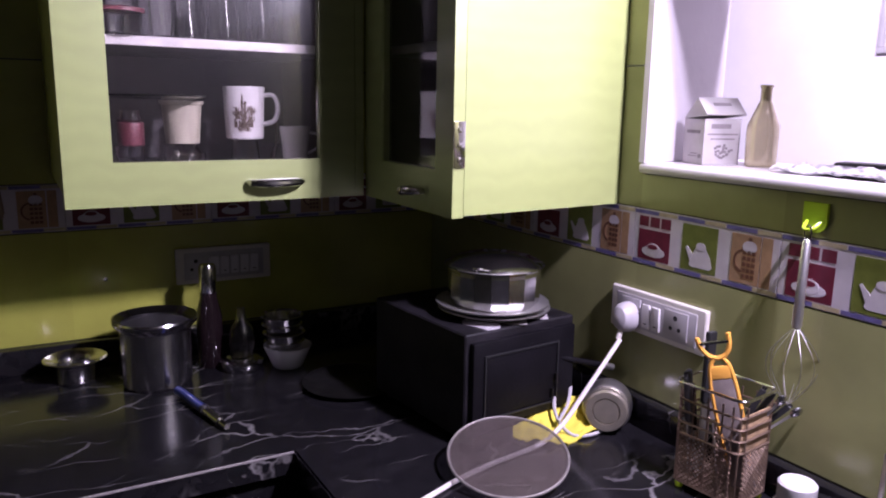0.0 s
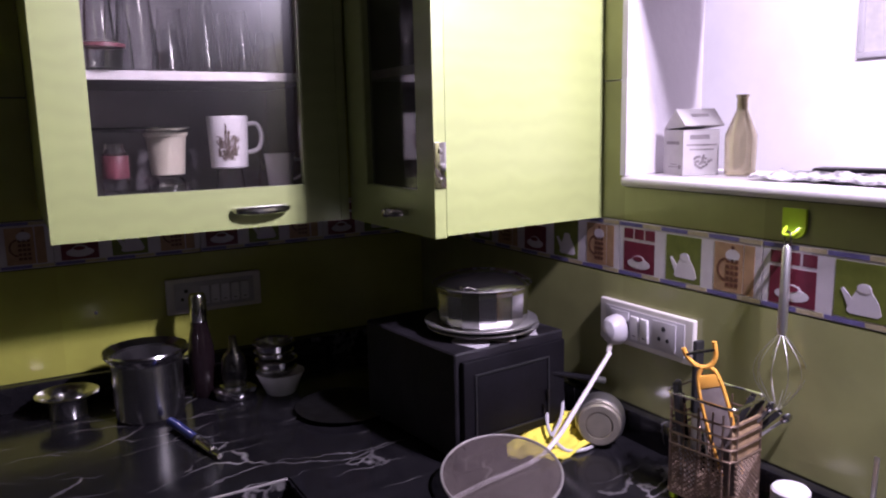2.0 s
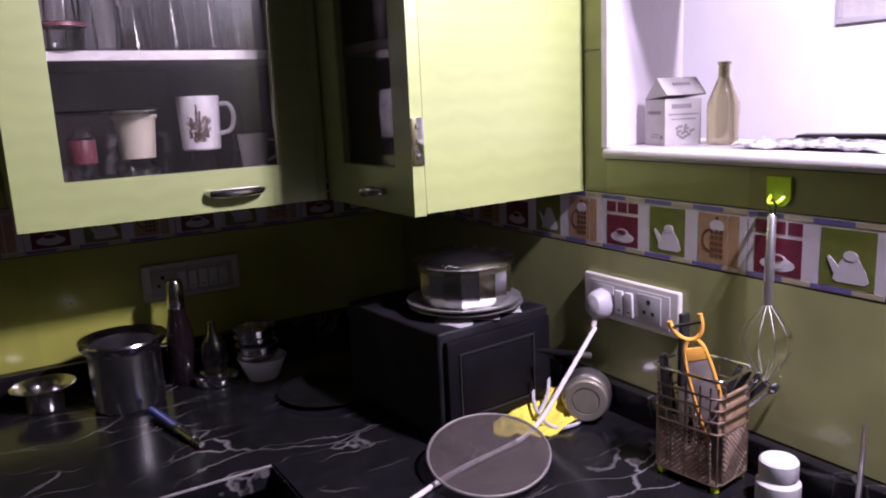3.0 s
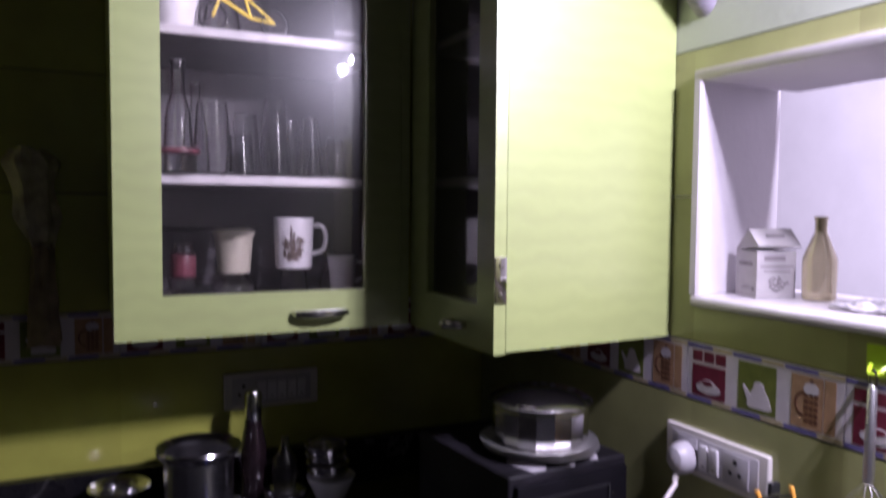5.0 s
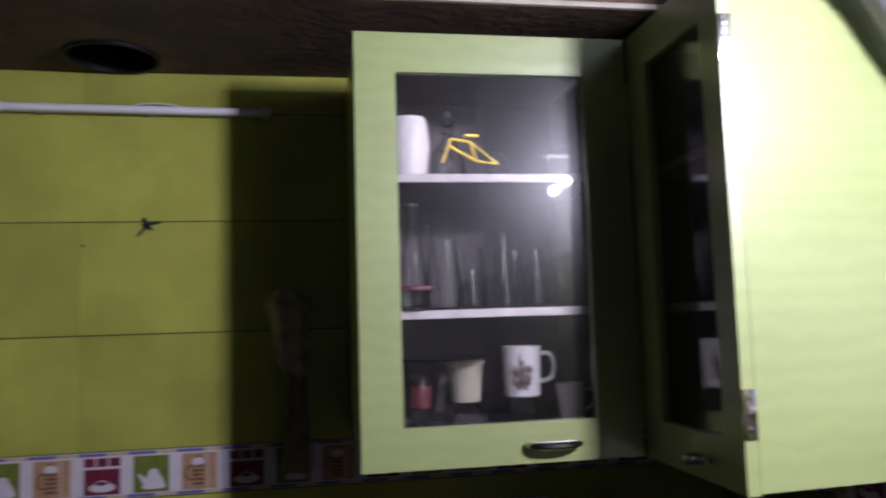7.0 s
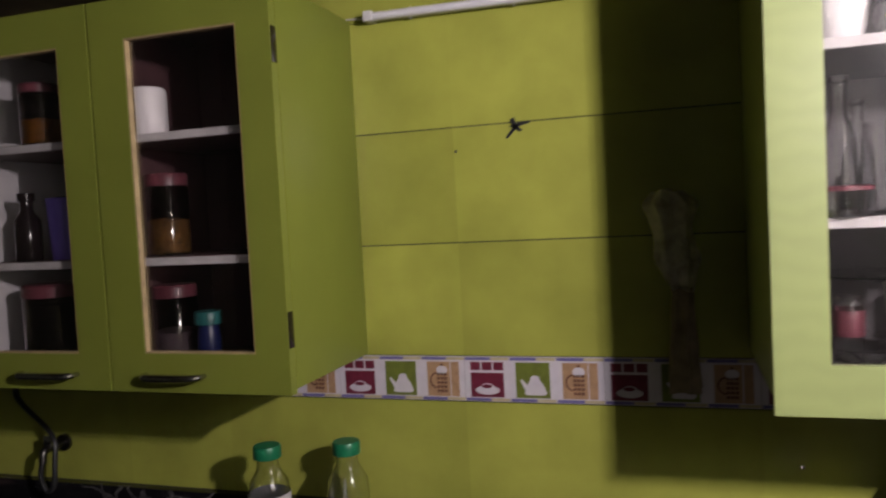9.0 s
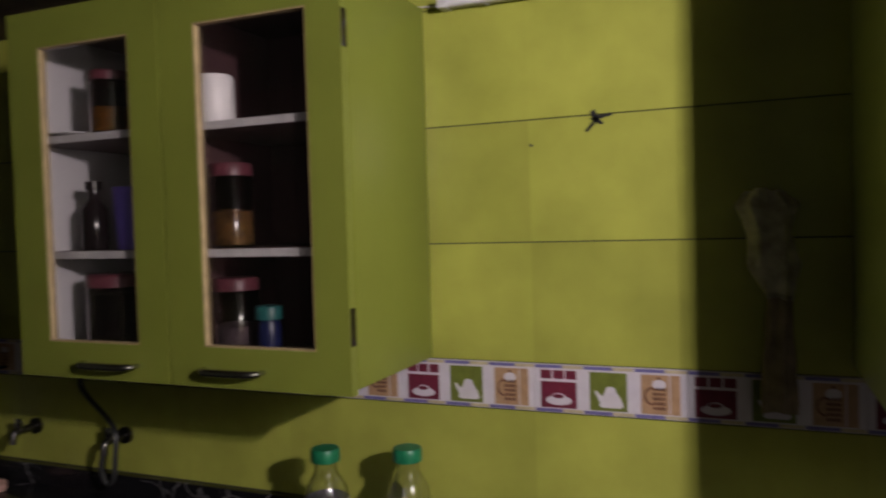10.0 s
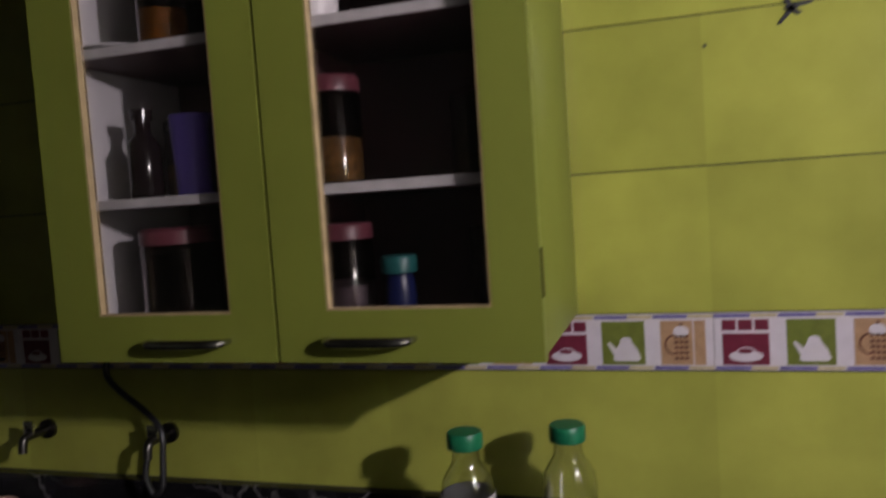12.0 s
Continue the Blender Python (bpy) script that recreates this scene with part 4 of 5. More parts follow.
# ---- steel tin on its side ----
tin = empty("steel_tin", "round steel tin with ringed lid lying on its side", "tin", look((-0.074, -0.725, COUNTER + 0.0405), (-0.152, -0.803, COUNTER + 0.045)))
part("body", lathe([(0, -0.030), (0.036, -0.030), (0.0395, -0.026), (0.0395, -0.014), (0.0405, -0.012), (0.0395, -0.010), (0.0395, 0.006), (0.037, 0.010), (0, 0.010)], 48), M_STEEL_DULL, tin)
part("lid", lathe([(0, 0.0102), (0.0335, 0.0102), (0.0345, 0.012), (0.0345, 0.024), (0.032, 0.0275), (0.0225, 0.0275), (0.0215, 0.0245), (0.0205, 0.0245), (0.0195, 0.0265), (0, 0.0265)], 48), M_TINLID, tin, "amber-toned lid with a ring")
for o in tin.children:
    o.matrix_basis = pose(0, 0, 0, 180, 0, 0)

# ---- splatter screen lying over the cord ----
scr = empty("splatter_screen", "round wire gauze splatter screen lying aslant", "splatter screen", pose(-0.304, -0.775, COUNTER + 0.03, 0, 0, -33) @ pose(0, 0, 0, 14, 0, 0))
R = 0.086
part("rim", tube([(R * math.cos(k * math.pi / 36), R * math.sin(k * math.pi / 36), 0) for k in range(73)], 0.0022, 8), M_RIM, scr, "thin dull steel rim")
bm = bmesh.new()
k = -R + 0.001
while k < R:
    h = math.sqrt(max(R * R - k * k, 0))
    if h > 0.002:
        tube([(k, -h, 0), (k, h, 0)], 0.00026, 4, bm)
        tube([(-h, k, 0.0004), (h, k, 0.0004)], 0.00026, 4, bm)
    k += 0.00135
tagged(part("gauze", bm, M_MESH, scr, "fine grey wire gauze"), kind="stuff")

# ---- utensil basket ----
bk = empty("utensil_basket", "brown wire utensil basket on small feet", "basket", pose(-0.074, -0.952, COUNTER, 0, 0, 7) @ Matrix.Scale(1.07, 4))
BW, BL, BH = 0.037, 0.046, 0.148


def loop(z, grow=0.0):
    w, l, c = BW + grow, BL + grow, 0.012
    pts = []
    for sx, sy, a in ((1, 1, 0), (-1, 1, 90), (-1, -1, 180), (1, -1, 270)):
        for q in range(5):
            t = radians(a + q * 22.5)
            pts.append((sx * (w - c) + c * math.cos(t), sy * (l - c) + c * math.sin(t), z))
    return pts + [pts[0]]


for z in (0.012, 0.078, 0.093, 0.108, 0.123):
    part("hoop", tube(loop(z), 0.0016, 6), M_WIRE, bk, "brown wire hoop")
top = [(x, y, z + (0.010 if abs(y) > BL * 0.75 else 0.0)) for x, y, z in loop(0.136, 0.002)]
part("top_wire", tube(top, 0.0021, 8), M_CHROME, bk, "worn bright top wire")
for x, y, z in loop(0.0)[:-1:2] + [(BW, 0.02, 0), (BW, -0.02, 0), (-BW, 0.02, 0), (-BW, -0.02, 0), (-BW, 0, 0), (BW, 0, 0)]:
    part("upright", tube([(x, y, 0.012), (x, y, 0.136)], 0.0012, 6), M_WIRE, bk)
# pierced lower sheet: diagonal lattice on each side
bm = bmesh.new()
st = 0.0066
for face in range(4):
    half = BL - 0.010 if face % 2 == 0 else BW - 0.010
    off = BW if face % 2 == 0 else BL
    s = 1 if face < 2 else -1
    a = -half
    def pt(u, z):
        return (s * off, u, z) if face % 2 == 0 else (u, s * off, z)
    z0, z1 = 0.012, 0.078
    u = -half - (z1 - z0)
    while u < half:
        for sg in (1, -1):
            ua, ub, za, zb = u, u + (z1 - z0), z0, z1
            if ua < -half:
                za += -half - ua
                ua = -half
            if ub > half:
                zb -= ub - half
                ub = half
            if ub - ua > 0.003:
                tube([pt(sg * ua, za), pt(sg * ub, zb)], 0.00085, 5, bm)
        u += st
tagged(part("lattice", bm, M_WIRE, bk, "pierced brown lattice"), kind="stuff")
part("base", box(-BW + 0.004, -BL + 0.004, 0.010, BW - 0.004, BL - 0.004, 0.0125), M_WIRE, bk)
part("liner", box(-BW + 0.006, -BL + 0.003, 0.074, BW - 0.004, -BL + 0.0045, 0.124, 0.0005), M_CARD, bk, "brown card liner")
for x in (-BW + 0.008, BW - 0.008):
    for y in (-BL + 0.008, BL - 0.008):
        part("foot", lathe([(0, 0), (0.005, 0.001), (0.0055, 0.006), (0.004, 0.011), (0, 0.0112)], 12, c=(x, y, 0)), M_HOOK, bk)

B0 = pose(-0.074, -0.952, COUNTER, 0, 0, 3) @ Matrix.Scale(1.05, 4)
peel = empty("vegetable_peeler", "peeler with an orange plastic frame", "peeler", B0 @ pose(-0.002, -0.030, 0.050, 0, -15, -55))
part("handle", box(-0.0145, -0.0022, -0.028, 0.0145, 0.0022, 0.116, 0.002), M_TAUPE, peel, "worn grey grip")
fr = bmesh.new()
tube(smooth_path([(-0.0205, 0, 0.172), (-0.0185, 0, 0.160), (-0.011, 0, 0.148), (0.0, 0, 0.143), (0.010, 0, 0.147), (0.016, 0, 0.158), (0.0175, 0, 0.174)], 6), 0.0031, 8, fr)
tube(smooth_path([(-0.005, 0, 0.143), (-0.0115, 0, 0.131), (-0.0150, 0, 0.10), (-0.0150, 0, 0.06), (-0.0125, 0, 0.0)], 6), 0.0029, 8, fr)
tube(smooth_path([(0.005, 0, 0.143), (0.0115, 0, 0.131), (0.0150, 0, 0.10), (0.0150, 0, 0.06), (0.0125, 0, 0.0)], 6), 0.0029, 8, fr)
box(-0.0118, -0.0028, 0.116, 0.0118, 0.0028, 0.133, 0.002, bm=fr)
part("frame", fr, M_ORANGE, peel, "orange plastic frame")
part("blade", box(-0.0195, -0.003, 0.162, 0.0170, 0.003, 0.1655, 0.001), M_STEEL, peel, "swivelling steel blade")
for i, (x, y, h, tx, ty, w, m_, lab) in enumerate(((-0.006, 0.026, 0.195, 2, 3, 0.008, M_BLACKP, "black-handled kitchen knife in the basket"), (-0.015, 0.034, 0.145, 4, -4, 0.0075, M_BLACKP, "black-handled spatula in the basket"), (0.012, 0.012, 0.15, 8, 6, 0.007, M_TAUPE, "grey-handled server in the basket"), (-0.02, 0.02, 0.125, 2, 14, 0.006, M_DARKBROWN, "brown-handled knife in the basket"))):
    k = empty("kitchen_knife" if "knife" in lab else "utensil", lab, "utensil", B0 @ pose(x, y, 0.016, -tx, ty, 20 * i), "utensils in the basket")
    part("blade", box(-w, -0.0008, 0, w, 0.0008, h * 0.5, 0.0003), M_STEEL_DULL, k)
    part("handle", box(-w, -0.004, h * 0.5, w, 0.004, h, 0.003, seg=3), m_, k)
for i in range(6):
    lab = "steel spoon standing in the basket" if i % 3 == 2 else "spoon with a dark handle standing in the basket"
    sp = empty("spoon", lab, "spoon", B0 @ pose(0.004 + 0.004 * i, -0.016 - 0.003 * (i % 3), 0.085 - 0.002 * i, 8 * (i % 3) - 8, 24 + 5 * i, -55 + 9 * (i % 3)) @ Matrix.Diagonal((0.62, 0.62, 0.54, 1)), "spoons in the basket")
    if i % 3 == 2:
        part("shaft", box(-0.003, -0.0008, 0.0, 0.003, 0.0008, 0.115, 0.0004), M_STEEL_DULL, sp)
        b2 = lathe([(0, -0.005), (0.008, -0.004), (0.0125, 0.0), (0.0115, 0.0), (0.0075, -0.003), (0, -0.004)], 16)
        for v in b2.verts:
            v.co = Vector((v.co.x * 0.8, v.co.z, 0.128 + v.co.y * 1.3))
        part("bowl", b2, M_POT, sp)
    else:
        part("shaft", box(-0.003, -0.0008, 0.0, 0.003, 0.0008, 0.058, 0.0004), M_STEEL_DULL, sp)
        part("handle", box(-0.0065, -0.003, 0.0575, 0.0065, 0.003, 0.128 + 0.006 * (i % 2), 0.0028, seg=3), M_BLACKP, sp, "black plastic handle")
        part("end_cap", box(-0.0055, -0.0026, 0.1285 + 0.006 * (i % 2), 0.0055, 0.0026, 0.137 + 0.006 * (i % 2), 0.002), M_POT, sp, "bright steel end")

wj = empty("white_jar", "small white plastic jar with a screw lid", "jar", pose(-0.058, -1.058, COUNTER))
part("body", lathe([(0, 0), (0.025, 0), (0.027, 0.003), (0.027, 0.03), (0.022, 0.036), (0, 0.036)], 36), M_WPLASTIC, wj)
part("lid", lathe([(0, 0.0362), (0.0225, 0.0362), (0.0235, 0.038), (0.0235, 0.058), (0.021, 0.061), (0, 0.061)], 36), M_WPLASTIC, wj)
kb = empty("knife_stand", "dark knife leaning on the worktop upstand", "knife", pose(-0.045, -1.150, COUNTER, 0, 0, 0))
part("blade", box(-0.0045, -0.001, 0.0, 0.0045, 0.001, 0.125, 0.0004), M_STEEL_DULL, kb, m=pose(0, 0, 0.002, 8, 10, 60))

# ---- hook and whisk ----
hook = empty("wall_hook", "translucent lime plastic adhesive wall hook", "hook", pose(-0.0005, -1.005, 1.287, 0, 0, -90) @ Matrix.Diagonal((0.8, 1, 0.9, 1)))
bm = bmesh.new()
plate([(-0.021, 0.021), (0.021, 0.021)] + [(0.021 * math.cos(a), -0.006 + 0.016 * math.sin(a)) for a in [-k * math.pi / 10 for k in range(11)]], 0, -0.004, bm)
part("plate", bm, M_HOOK, hook)
part("peg", tube(smooth_path([(-0.012, -0.004, -0.006), (-0.008, -0.014, -0.014), (0, -0.017, -0.016), (0.008, -0.014, -0.014), (0.012, -0.004, -0.006)], 5), 0.003, 8), M_HOOK, hook)
wh = empty("whisk", "steel balloon whisk hanging from the hook", "whisk", pose(-0.018, -1.007, 1.272, 0, 0, -90) @ pose(0, 0, 0, 0, 0.5, 0))
part("ring", tube([(0.005 * math.cos(a * math.pi / 8), 0, -0.004 + 0.010 * math.sin(a * math.pi / 8)) for a in range(17)], 0.0014, 6), M_CHROME, wh)
part("handle", tube([(0, 0, -0.012), (0, 0, -0.016), (0, 0, -0.125), (0, 0, -0.13)], 0.006, 14, radii=[0.003, 0.0055, 0.0065, 0.005]), M_SATIN, wh)
for k in range(5):
    a = k * math.pi / 5
    pts = []
    for q in range(25):
        t = -1 + 2 * q / 24
        s_ = 1 if t > 0 else -1
        rr = 0.004 + 0.028 * math.sin(math.pi * (1 - abs(t)) ** 0.75) ** 1.2 if abs(t) < 1 else 0.004
        pts.append((math.cos(a) * rr * s_ * (1 if abs(t) > 0.03 else 0), math.sin(a) * rr * s_ * (1 if abs(t) > 0.03 else 0), -0.13 - 0.105 * (1 - abs(t)) ** 0.8))
    part("wire", tube(smooth_path(pts, 2), 0.00038, 6), M_STEEL_DULL, wh)

# ---- switch boards ----
def socket_holes(parent, x, z, y):
    for dx, dz, r in ((0, 0.011, 0.0042), (-0.0085, -0.006, 0.0034), (0.0085, -0.006, 0.0034)):
        part("socket_hole", tube([(x + dx, y - 0.0004, z + dz), (x + dx, y - 0.0009, z + dz)], r, 14), M_BLACKP, parent)


def switch_board(m, w, h, label, layout):
    s = empty("switch_board", label, "switch board", m)
    part("frame", box(-w / 2, -0.010, -h / 2, w / 2, 0.0, h / 2, 0.004, seg=3), M_CREAM, s)
    part("inner_plate", box(-w / 2 + 0.016, -0.0115, -h / 2 + 0.009, w / 2 - 0.016, -0.0095, h / 2 - 0.009, 0.001), M_GREYP, s, "grey inner plate")
    for kind, x, ww in layout:
        if kind == "switch":
            k = part("rocker", box(x - ww / 2, -0.0165, -0.020, x + ww / 2, -0.0116, 0.020, 0.002), M_WPLASTIC, s, "white rocker switch", m=pose(0, 0, 0, 4, 0, 0))
            part("mark", box(x - 0.003, -0.0172, -0.013, x + 0.003, -0.0166, -0.0115), M_BLACKP, k)
        else:
            part("socket", box(x - ww / 2, -0.0135, -0.022, x + ww / 2, -0.0116, 0.022, 0.001), M_GREYP, s, "grey socket insert")
            socket_holes(s, x, 0.0, -0.0135)
    return s


switch_board(pose(-0.0005, -0.754, 1.0895, 0, 0, -90), 0.203, 0.071, "cream switch board with sockets and a plug", (("socket", -0.052, 0.044), ("switch", -0.015, 0.017), ("switch", 0.006, 0.017), ("socket", 0.046, 0.048)))
switch_board(pose(-0.510, -0.0005, 1.080), 0.198, 0.075, "cream switch board in the shade of the cabinet", (("socket", -0.06, 0.044), ("switch", -0.022, 0.018), ("switch", -0.001, 0.018), ("switch", 0.020, 0.018), ("switch", 0.041, 0.018), ("switch", 0.062, 0.018)))
plug = empty("power_plug", "white three-pin plug with a long white cord", "plug", pose(-0.0145, -0.704, 1.082, 0, 0, -90))
bm = lathe([(0, 0), (0.021, 0), (0.0225, 0.004), (0.021, 0.018), (0.016, 0.026), (0.006, 0.03), (0, 0.03)], 28)
for v in bm.verts:
    v.co = Vector((v.co.x, -v.co.z, v.co.y * 1.15 - 0.002))
part("body", bm, M_GREYP, plug, "greyed plastic body")
part("strain_relief", tube([(0, -0.018, -0.018), (0.0, -0.024, -0.038)], 0.0045, 10), M_CREAM, plug)
inv = plug.matrix_basis.inverted()
cord = [(-0.038, -0.708, 1.044), (-0.066, -0.712, 1.018), (-0.115, -0.717, 0.970), (-0.160, -0.722, 0.928), (-0.198, -0.727, 0.909), (-0.243, -0.734, 0.9045), (-0.312, -0.745, 0.9045), (-0.372, -0.760, 0.9045), (-0.427, -0.780, 0.9045), (-0.481, -0.801, 0.9045), (-0.535, -0.828, 0.9045), (-0.556, -0.842, 0.885), (-0.559, -0.848, 0.80), (-0.555, -0.852, 0.6)]
part("cord", tube(smooth_path([inv @ Vector(p) for p in cord], 8), 0.0038, 10), M_CORD, plug, "white power cord")
thing("cable_loop", tube(smooth_path([(-0.164, -0.713, 0.928), (-0.133, -0.697, 0.945), (-0.103, -0.665, 0.962), (-0.113, -0.658, 0.966), (-0.142, -0.674, 0.950), (-0.161, -0.706, 0.930), (-0.149, -0.729, 0.9085), (-0.118, -0.737, 0.9045), (-0.089, -0.732, 0.9045), (-0.077, -0.721, 0.9045)], 8), 0.0030, 8), M_GREYP, "loop of grey cable over the cloth", "cable")

# ---- on the hatch sill ----
car = empty("tea_carton", "white printed carton with a pitched top", "carton", pose(0.085, -0.755, WZ0 + 0.0005, 0, 0, -17))
bm = bmesh.new()
W_, D_, H_ = 0.0315, 0.029, 0.0705
for x0, y0, x1, y1 in ((-W_, -D_, W_, -D_ + 0.0012), (-W_, D_ - 0.0012, W_, D_), (-W_, -D_ + 0.0012, -W_ + 0.0012, D_ - 0.0012), (W_ - 0.0012, -D_ + 0.0012, W_, D_ - 0.0012)):
    box(x0, y0, 0, x1, y1, H_, bm=bm)
box(-W_ + 0.0012, -D_ + 0.0012, 0, W_ - 0.0012, D_ - 0.0012, 0.0012, bm=bm)
part("box", bm, M_PAPER, car)
# pitched lid: back slope, ridge, front panel overhanging the box
gable = [(D_, H_ + 0.0003), (-0.006, H_ + 0.033), (-D_ - 0.006, H_ + 0.007), (-D_ - 0.003, H_ + 0.0055), (-D_ + 0.004, H_ + 0.005), (D_ - 0.004, H_ + 0.0003)]
bm = bmesh.new()
ends = [[bm.verts.new((x, y, z)) for y, z in gable] for x in (-W_ - 0.001, W_ + 0.005)]
bm.faces.new(ends[0])
bm.faces.new(ends[1][::-1])
for k in range(len(gable)):
    q = (k + 1) % len(gable)
    bm.faces.new((ends[0][q], ends[0][k], ends[1][k], ends[1][q]))
bmesh.ops.recalc_face_normals(bm, faces=bm.faces)
lid_c = part("lid", bm, M_PAPER, car, "pitched carton lid, not quite shut")
bm = box(-0.012, 0.0002, 0.020, 0.018, 0.0008, 0.026)
for v in bm.verts:
    v.co = Vector((v.co.x, -D_ - 0.006 + v.co.z * 0.745 - v.co.y * 0.667, H_ + 0.0071 + v.co.z * 0.667 + v.co.y * 0.745))
part("print", bm, M_GREYPRINT, lid_c, "grey print on the lid")
bm = bmesh.new()
for y0, y1, z0, z1 in ((-0.018, 0.020, 0.048, 0.053), (-0.024, -0.016, 0.010, 0.016), (-0.012, 0.012, 0.012, 0.0135), (-0.012, 0.006, 0.016, 0.0175)):
    box(-W_ - 0.0006, y0, z0, -W_ - 0.0001, y1, z1, bm=bm)
tagged(part("print", bm, M_GREYPRINT, car, "grey print on the carton side"), kind="stuff")
bm = bmesh.new()
for x0, x1, z0, z1 in ((-0.020, 0.014, 0.056, 0.063), (-0.026, 0.027, 0.046, 0.0485), (-0.02, 0.022, 0.039, 0.041)):
    box(x0, -D_ - 0.0008, z0, x1, -D_ - 0.0002, z1, bm=bm)
rnd = random.Random(3)
for k in range(26):
    a, q = rnd.uniform(0, 6.3), rnd.uniform(0, 1) ** 0.6
    x, z = 0.004 + 0.016 * q * math.cos(a), 0.022 + 0.012 * q * math.sin(a)
    box(x - 0.002, -D_ - 0.0009, z - 0.0018, x + 0.002, -D_ - 0.0002, z + 0.0018, bm=bm)
tagged(part("print", bm, M_GREYPRINT, car, "grey print on the carton"), kind="stuff")
put("golden_bottle", lathe([(0.0, 0), (0.0211, 0), (0.0233, 0.003), (0.0242, 0.05), (0.0238, 0.062), (0.0114, 0.093), (0.0084, 0.1), (0.0084, 0.118), (0.0099, 0.119), (0.0099, 0.123), (0.007, 0.123), (0.0066, 0.1), (0.0, 0.098)], 40), M_AMBER, "small golden glass bottle on the hatch sill", "bottle", 0.118, -0.824, WZ0 + 0.0005)
bm = bmesh.new()
N = 22
for j in range(N):
    for i in range(N):
        u, v = i / (N - 1), j / (N - 1)
        x, y = (v - 0.5) * 0.10, (u - 0.5) * 0.30
        bm.verts.new((x + 0.012 * noise.noise(Vector((u * 5, v * 2, 0))), y, 0.004 + 0.012 * abs(noise.noise(Vector((u * 6, v * 4, 2)))) + 0.006 * noise.noise(Vector((u * 13, v * 9, 4)))))
bm.verts.ensure_lookup_table()
for j in range(N - 1):
    for i in range(N - 1):
        bm.faces.new([bm.verts[k] for k in (j * N + i, j * N + i + 1, (j + 1) * N + i + 1, (j + 1) * N + i)])
r = bmesh.ops.extrude_face_region(bm, geom=bm.faces[:])
for v in r["geom"]:
    if isinstance(v, bmesh.types.BMVert):
        v.co.z -= 0.003
put("patterned_cloth", bm, M_CLOTHPRINT, "crumpled black and white cloth on the sill", "cloth", 0.095, -1.045, WZ0 + 0.001)
put("remote_control", box(-0.02, -0.075, 0, 0.02, 0.075, 0.014, 0.005, seg=3), M_BLACKP, "black remote control on the sill", "remote", 0.172, -1.000, WZ0 + 0.0005, 12)
fr = empty("picture_frame", "pale framed picture on the next room wall", "picture", pose(1.898, -0.172, 1.63, 0, 0, -90))
for a in ((-0.24, 0, 0.24, 0.022), (-0.24, 0.598, 0.24, 0.62)):
    part("frame_bar", box(a[0], -0.02, a[1], a[2], 0, a[3], 0.004), M_GREYP, fr)
for a in ((-0.24, -0.218), (0.218, 0.24)):
    part("frame_bar", box(a[0], -0.02, 0.022, a[1], 0, 0.598, 0.004), M_GREYP, fr)
part("picture", box(-0.218, -0.008, 0.022, 0.218, -0.001, 0.598), M_PAPER, fr, "pale picture")

# ---- bulb and hose on the east wall ----
lamp = empty("wall_lamp", "lit tube bulb under a white batten holder on the wall", "lamp", pose(*BULB))
part("holder", box(-0.07, -0.014, 0.080, -BULB[0] - 0.0002, 0.014, 0.098, 0.003), M_WPLASTIC, lamp, "white batten holder")
part("wall_rose", tube([(-BULB[0] - 0.010, 0, 0.089), (-BULB[0] - 0.0002, 0, 0.089)], 0.026, 24), M_WPLASTIC, lamp)
hs = smooth_path([(0.02, -0.700, 1.782), (-0.022, -0.702, 1.818), (-0.062, -0.706, 1.872), (-0.108, -0.712, 1.938), (-0.165, -0.720, 1.985), (-0.24, -0.73, 2.0)], 8)
n = len(hs)
hose = empty("exhaust_hose", "pale flexible exhaust hose bending into the wall", "hose")
part("tube", tube(hs, 0.03, 24, radii=[0.026 + 0.012 * min(1, k / 20) + 0.0008 * math.sin(k * 2.2) for k in range(n)]), M_HOSE, hose)
part("cuff", tube([hs[0] + (hs[1] - hs[0]) * 0.2, hs[4]], 0.0300, 24), M_HOSE, hose, "plain wall cuff")

# ---- tube lamp, mark, hanging cloth on the north wall ----
tl = empty("tube_lamp", "unlit tube lamp with white end caps on the wall", "tube lamp", pose(-1.247, -0.001, 1.940, 0, 0.6, 0) @ Matrix.Diagonal((1.03, 0.7, 0.66, 1)))
part("batten", box(-0.26, -0.018, -0.010, 0.26, 0.0, 0.010, 0.002), M_CREAM, tl)
part("tube", tube([(-0.245, -0.032, -0.001), (0.245, -0.032, -0.001)], 0.0125, 20), M_TUBE, tl, "unlit white glass tube")
for x in (-0.262, 0.244):
    part("end_cap", box(x, -0.046, -0.015, x + 0.018, 0.0, 0.015, 0.003), M_WPLASTIC, tl)
for x in (-0.17, 0.03):
    part("clip", tube([(x, -0.02 - 0.016 * math.cos(a * math.pi / 8), 0.0 + 0.0155 * math.sin(a * math.pi / 8)) for a in range(-8, 9)], 0.0022, 6), M_WPLASTIC, tl)
part("wire", tube(smooth_path([(-0.02, -0.01, 0.012), (0.02, -0.014, 0.024), (0.07, -0.014, 0.022), (0.10, -0.012, 0.011)], 6), 0.002, 6), M_CORD, tl)
part("lead", tube(smooth_path([(-0.262, -0.008, 0), (-0.30, -0.006, 0.006), (-0.345, -0.004, 0.004)], 6), 0.002, 6), M_CORD, tl)

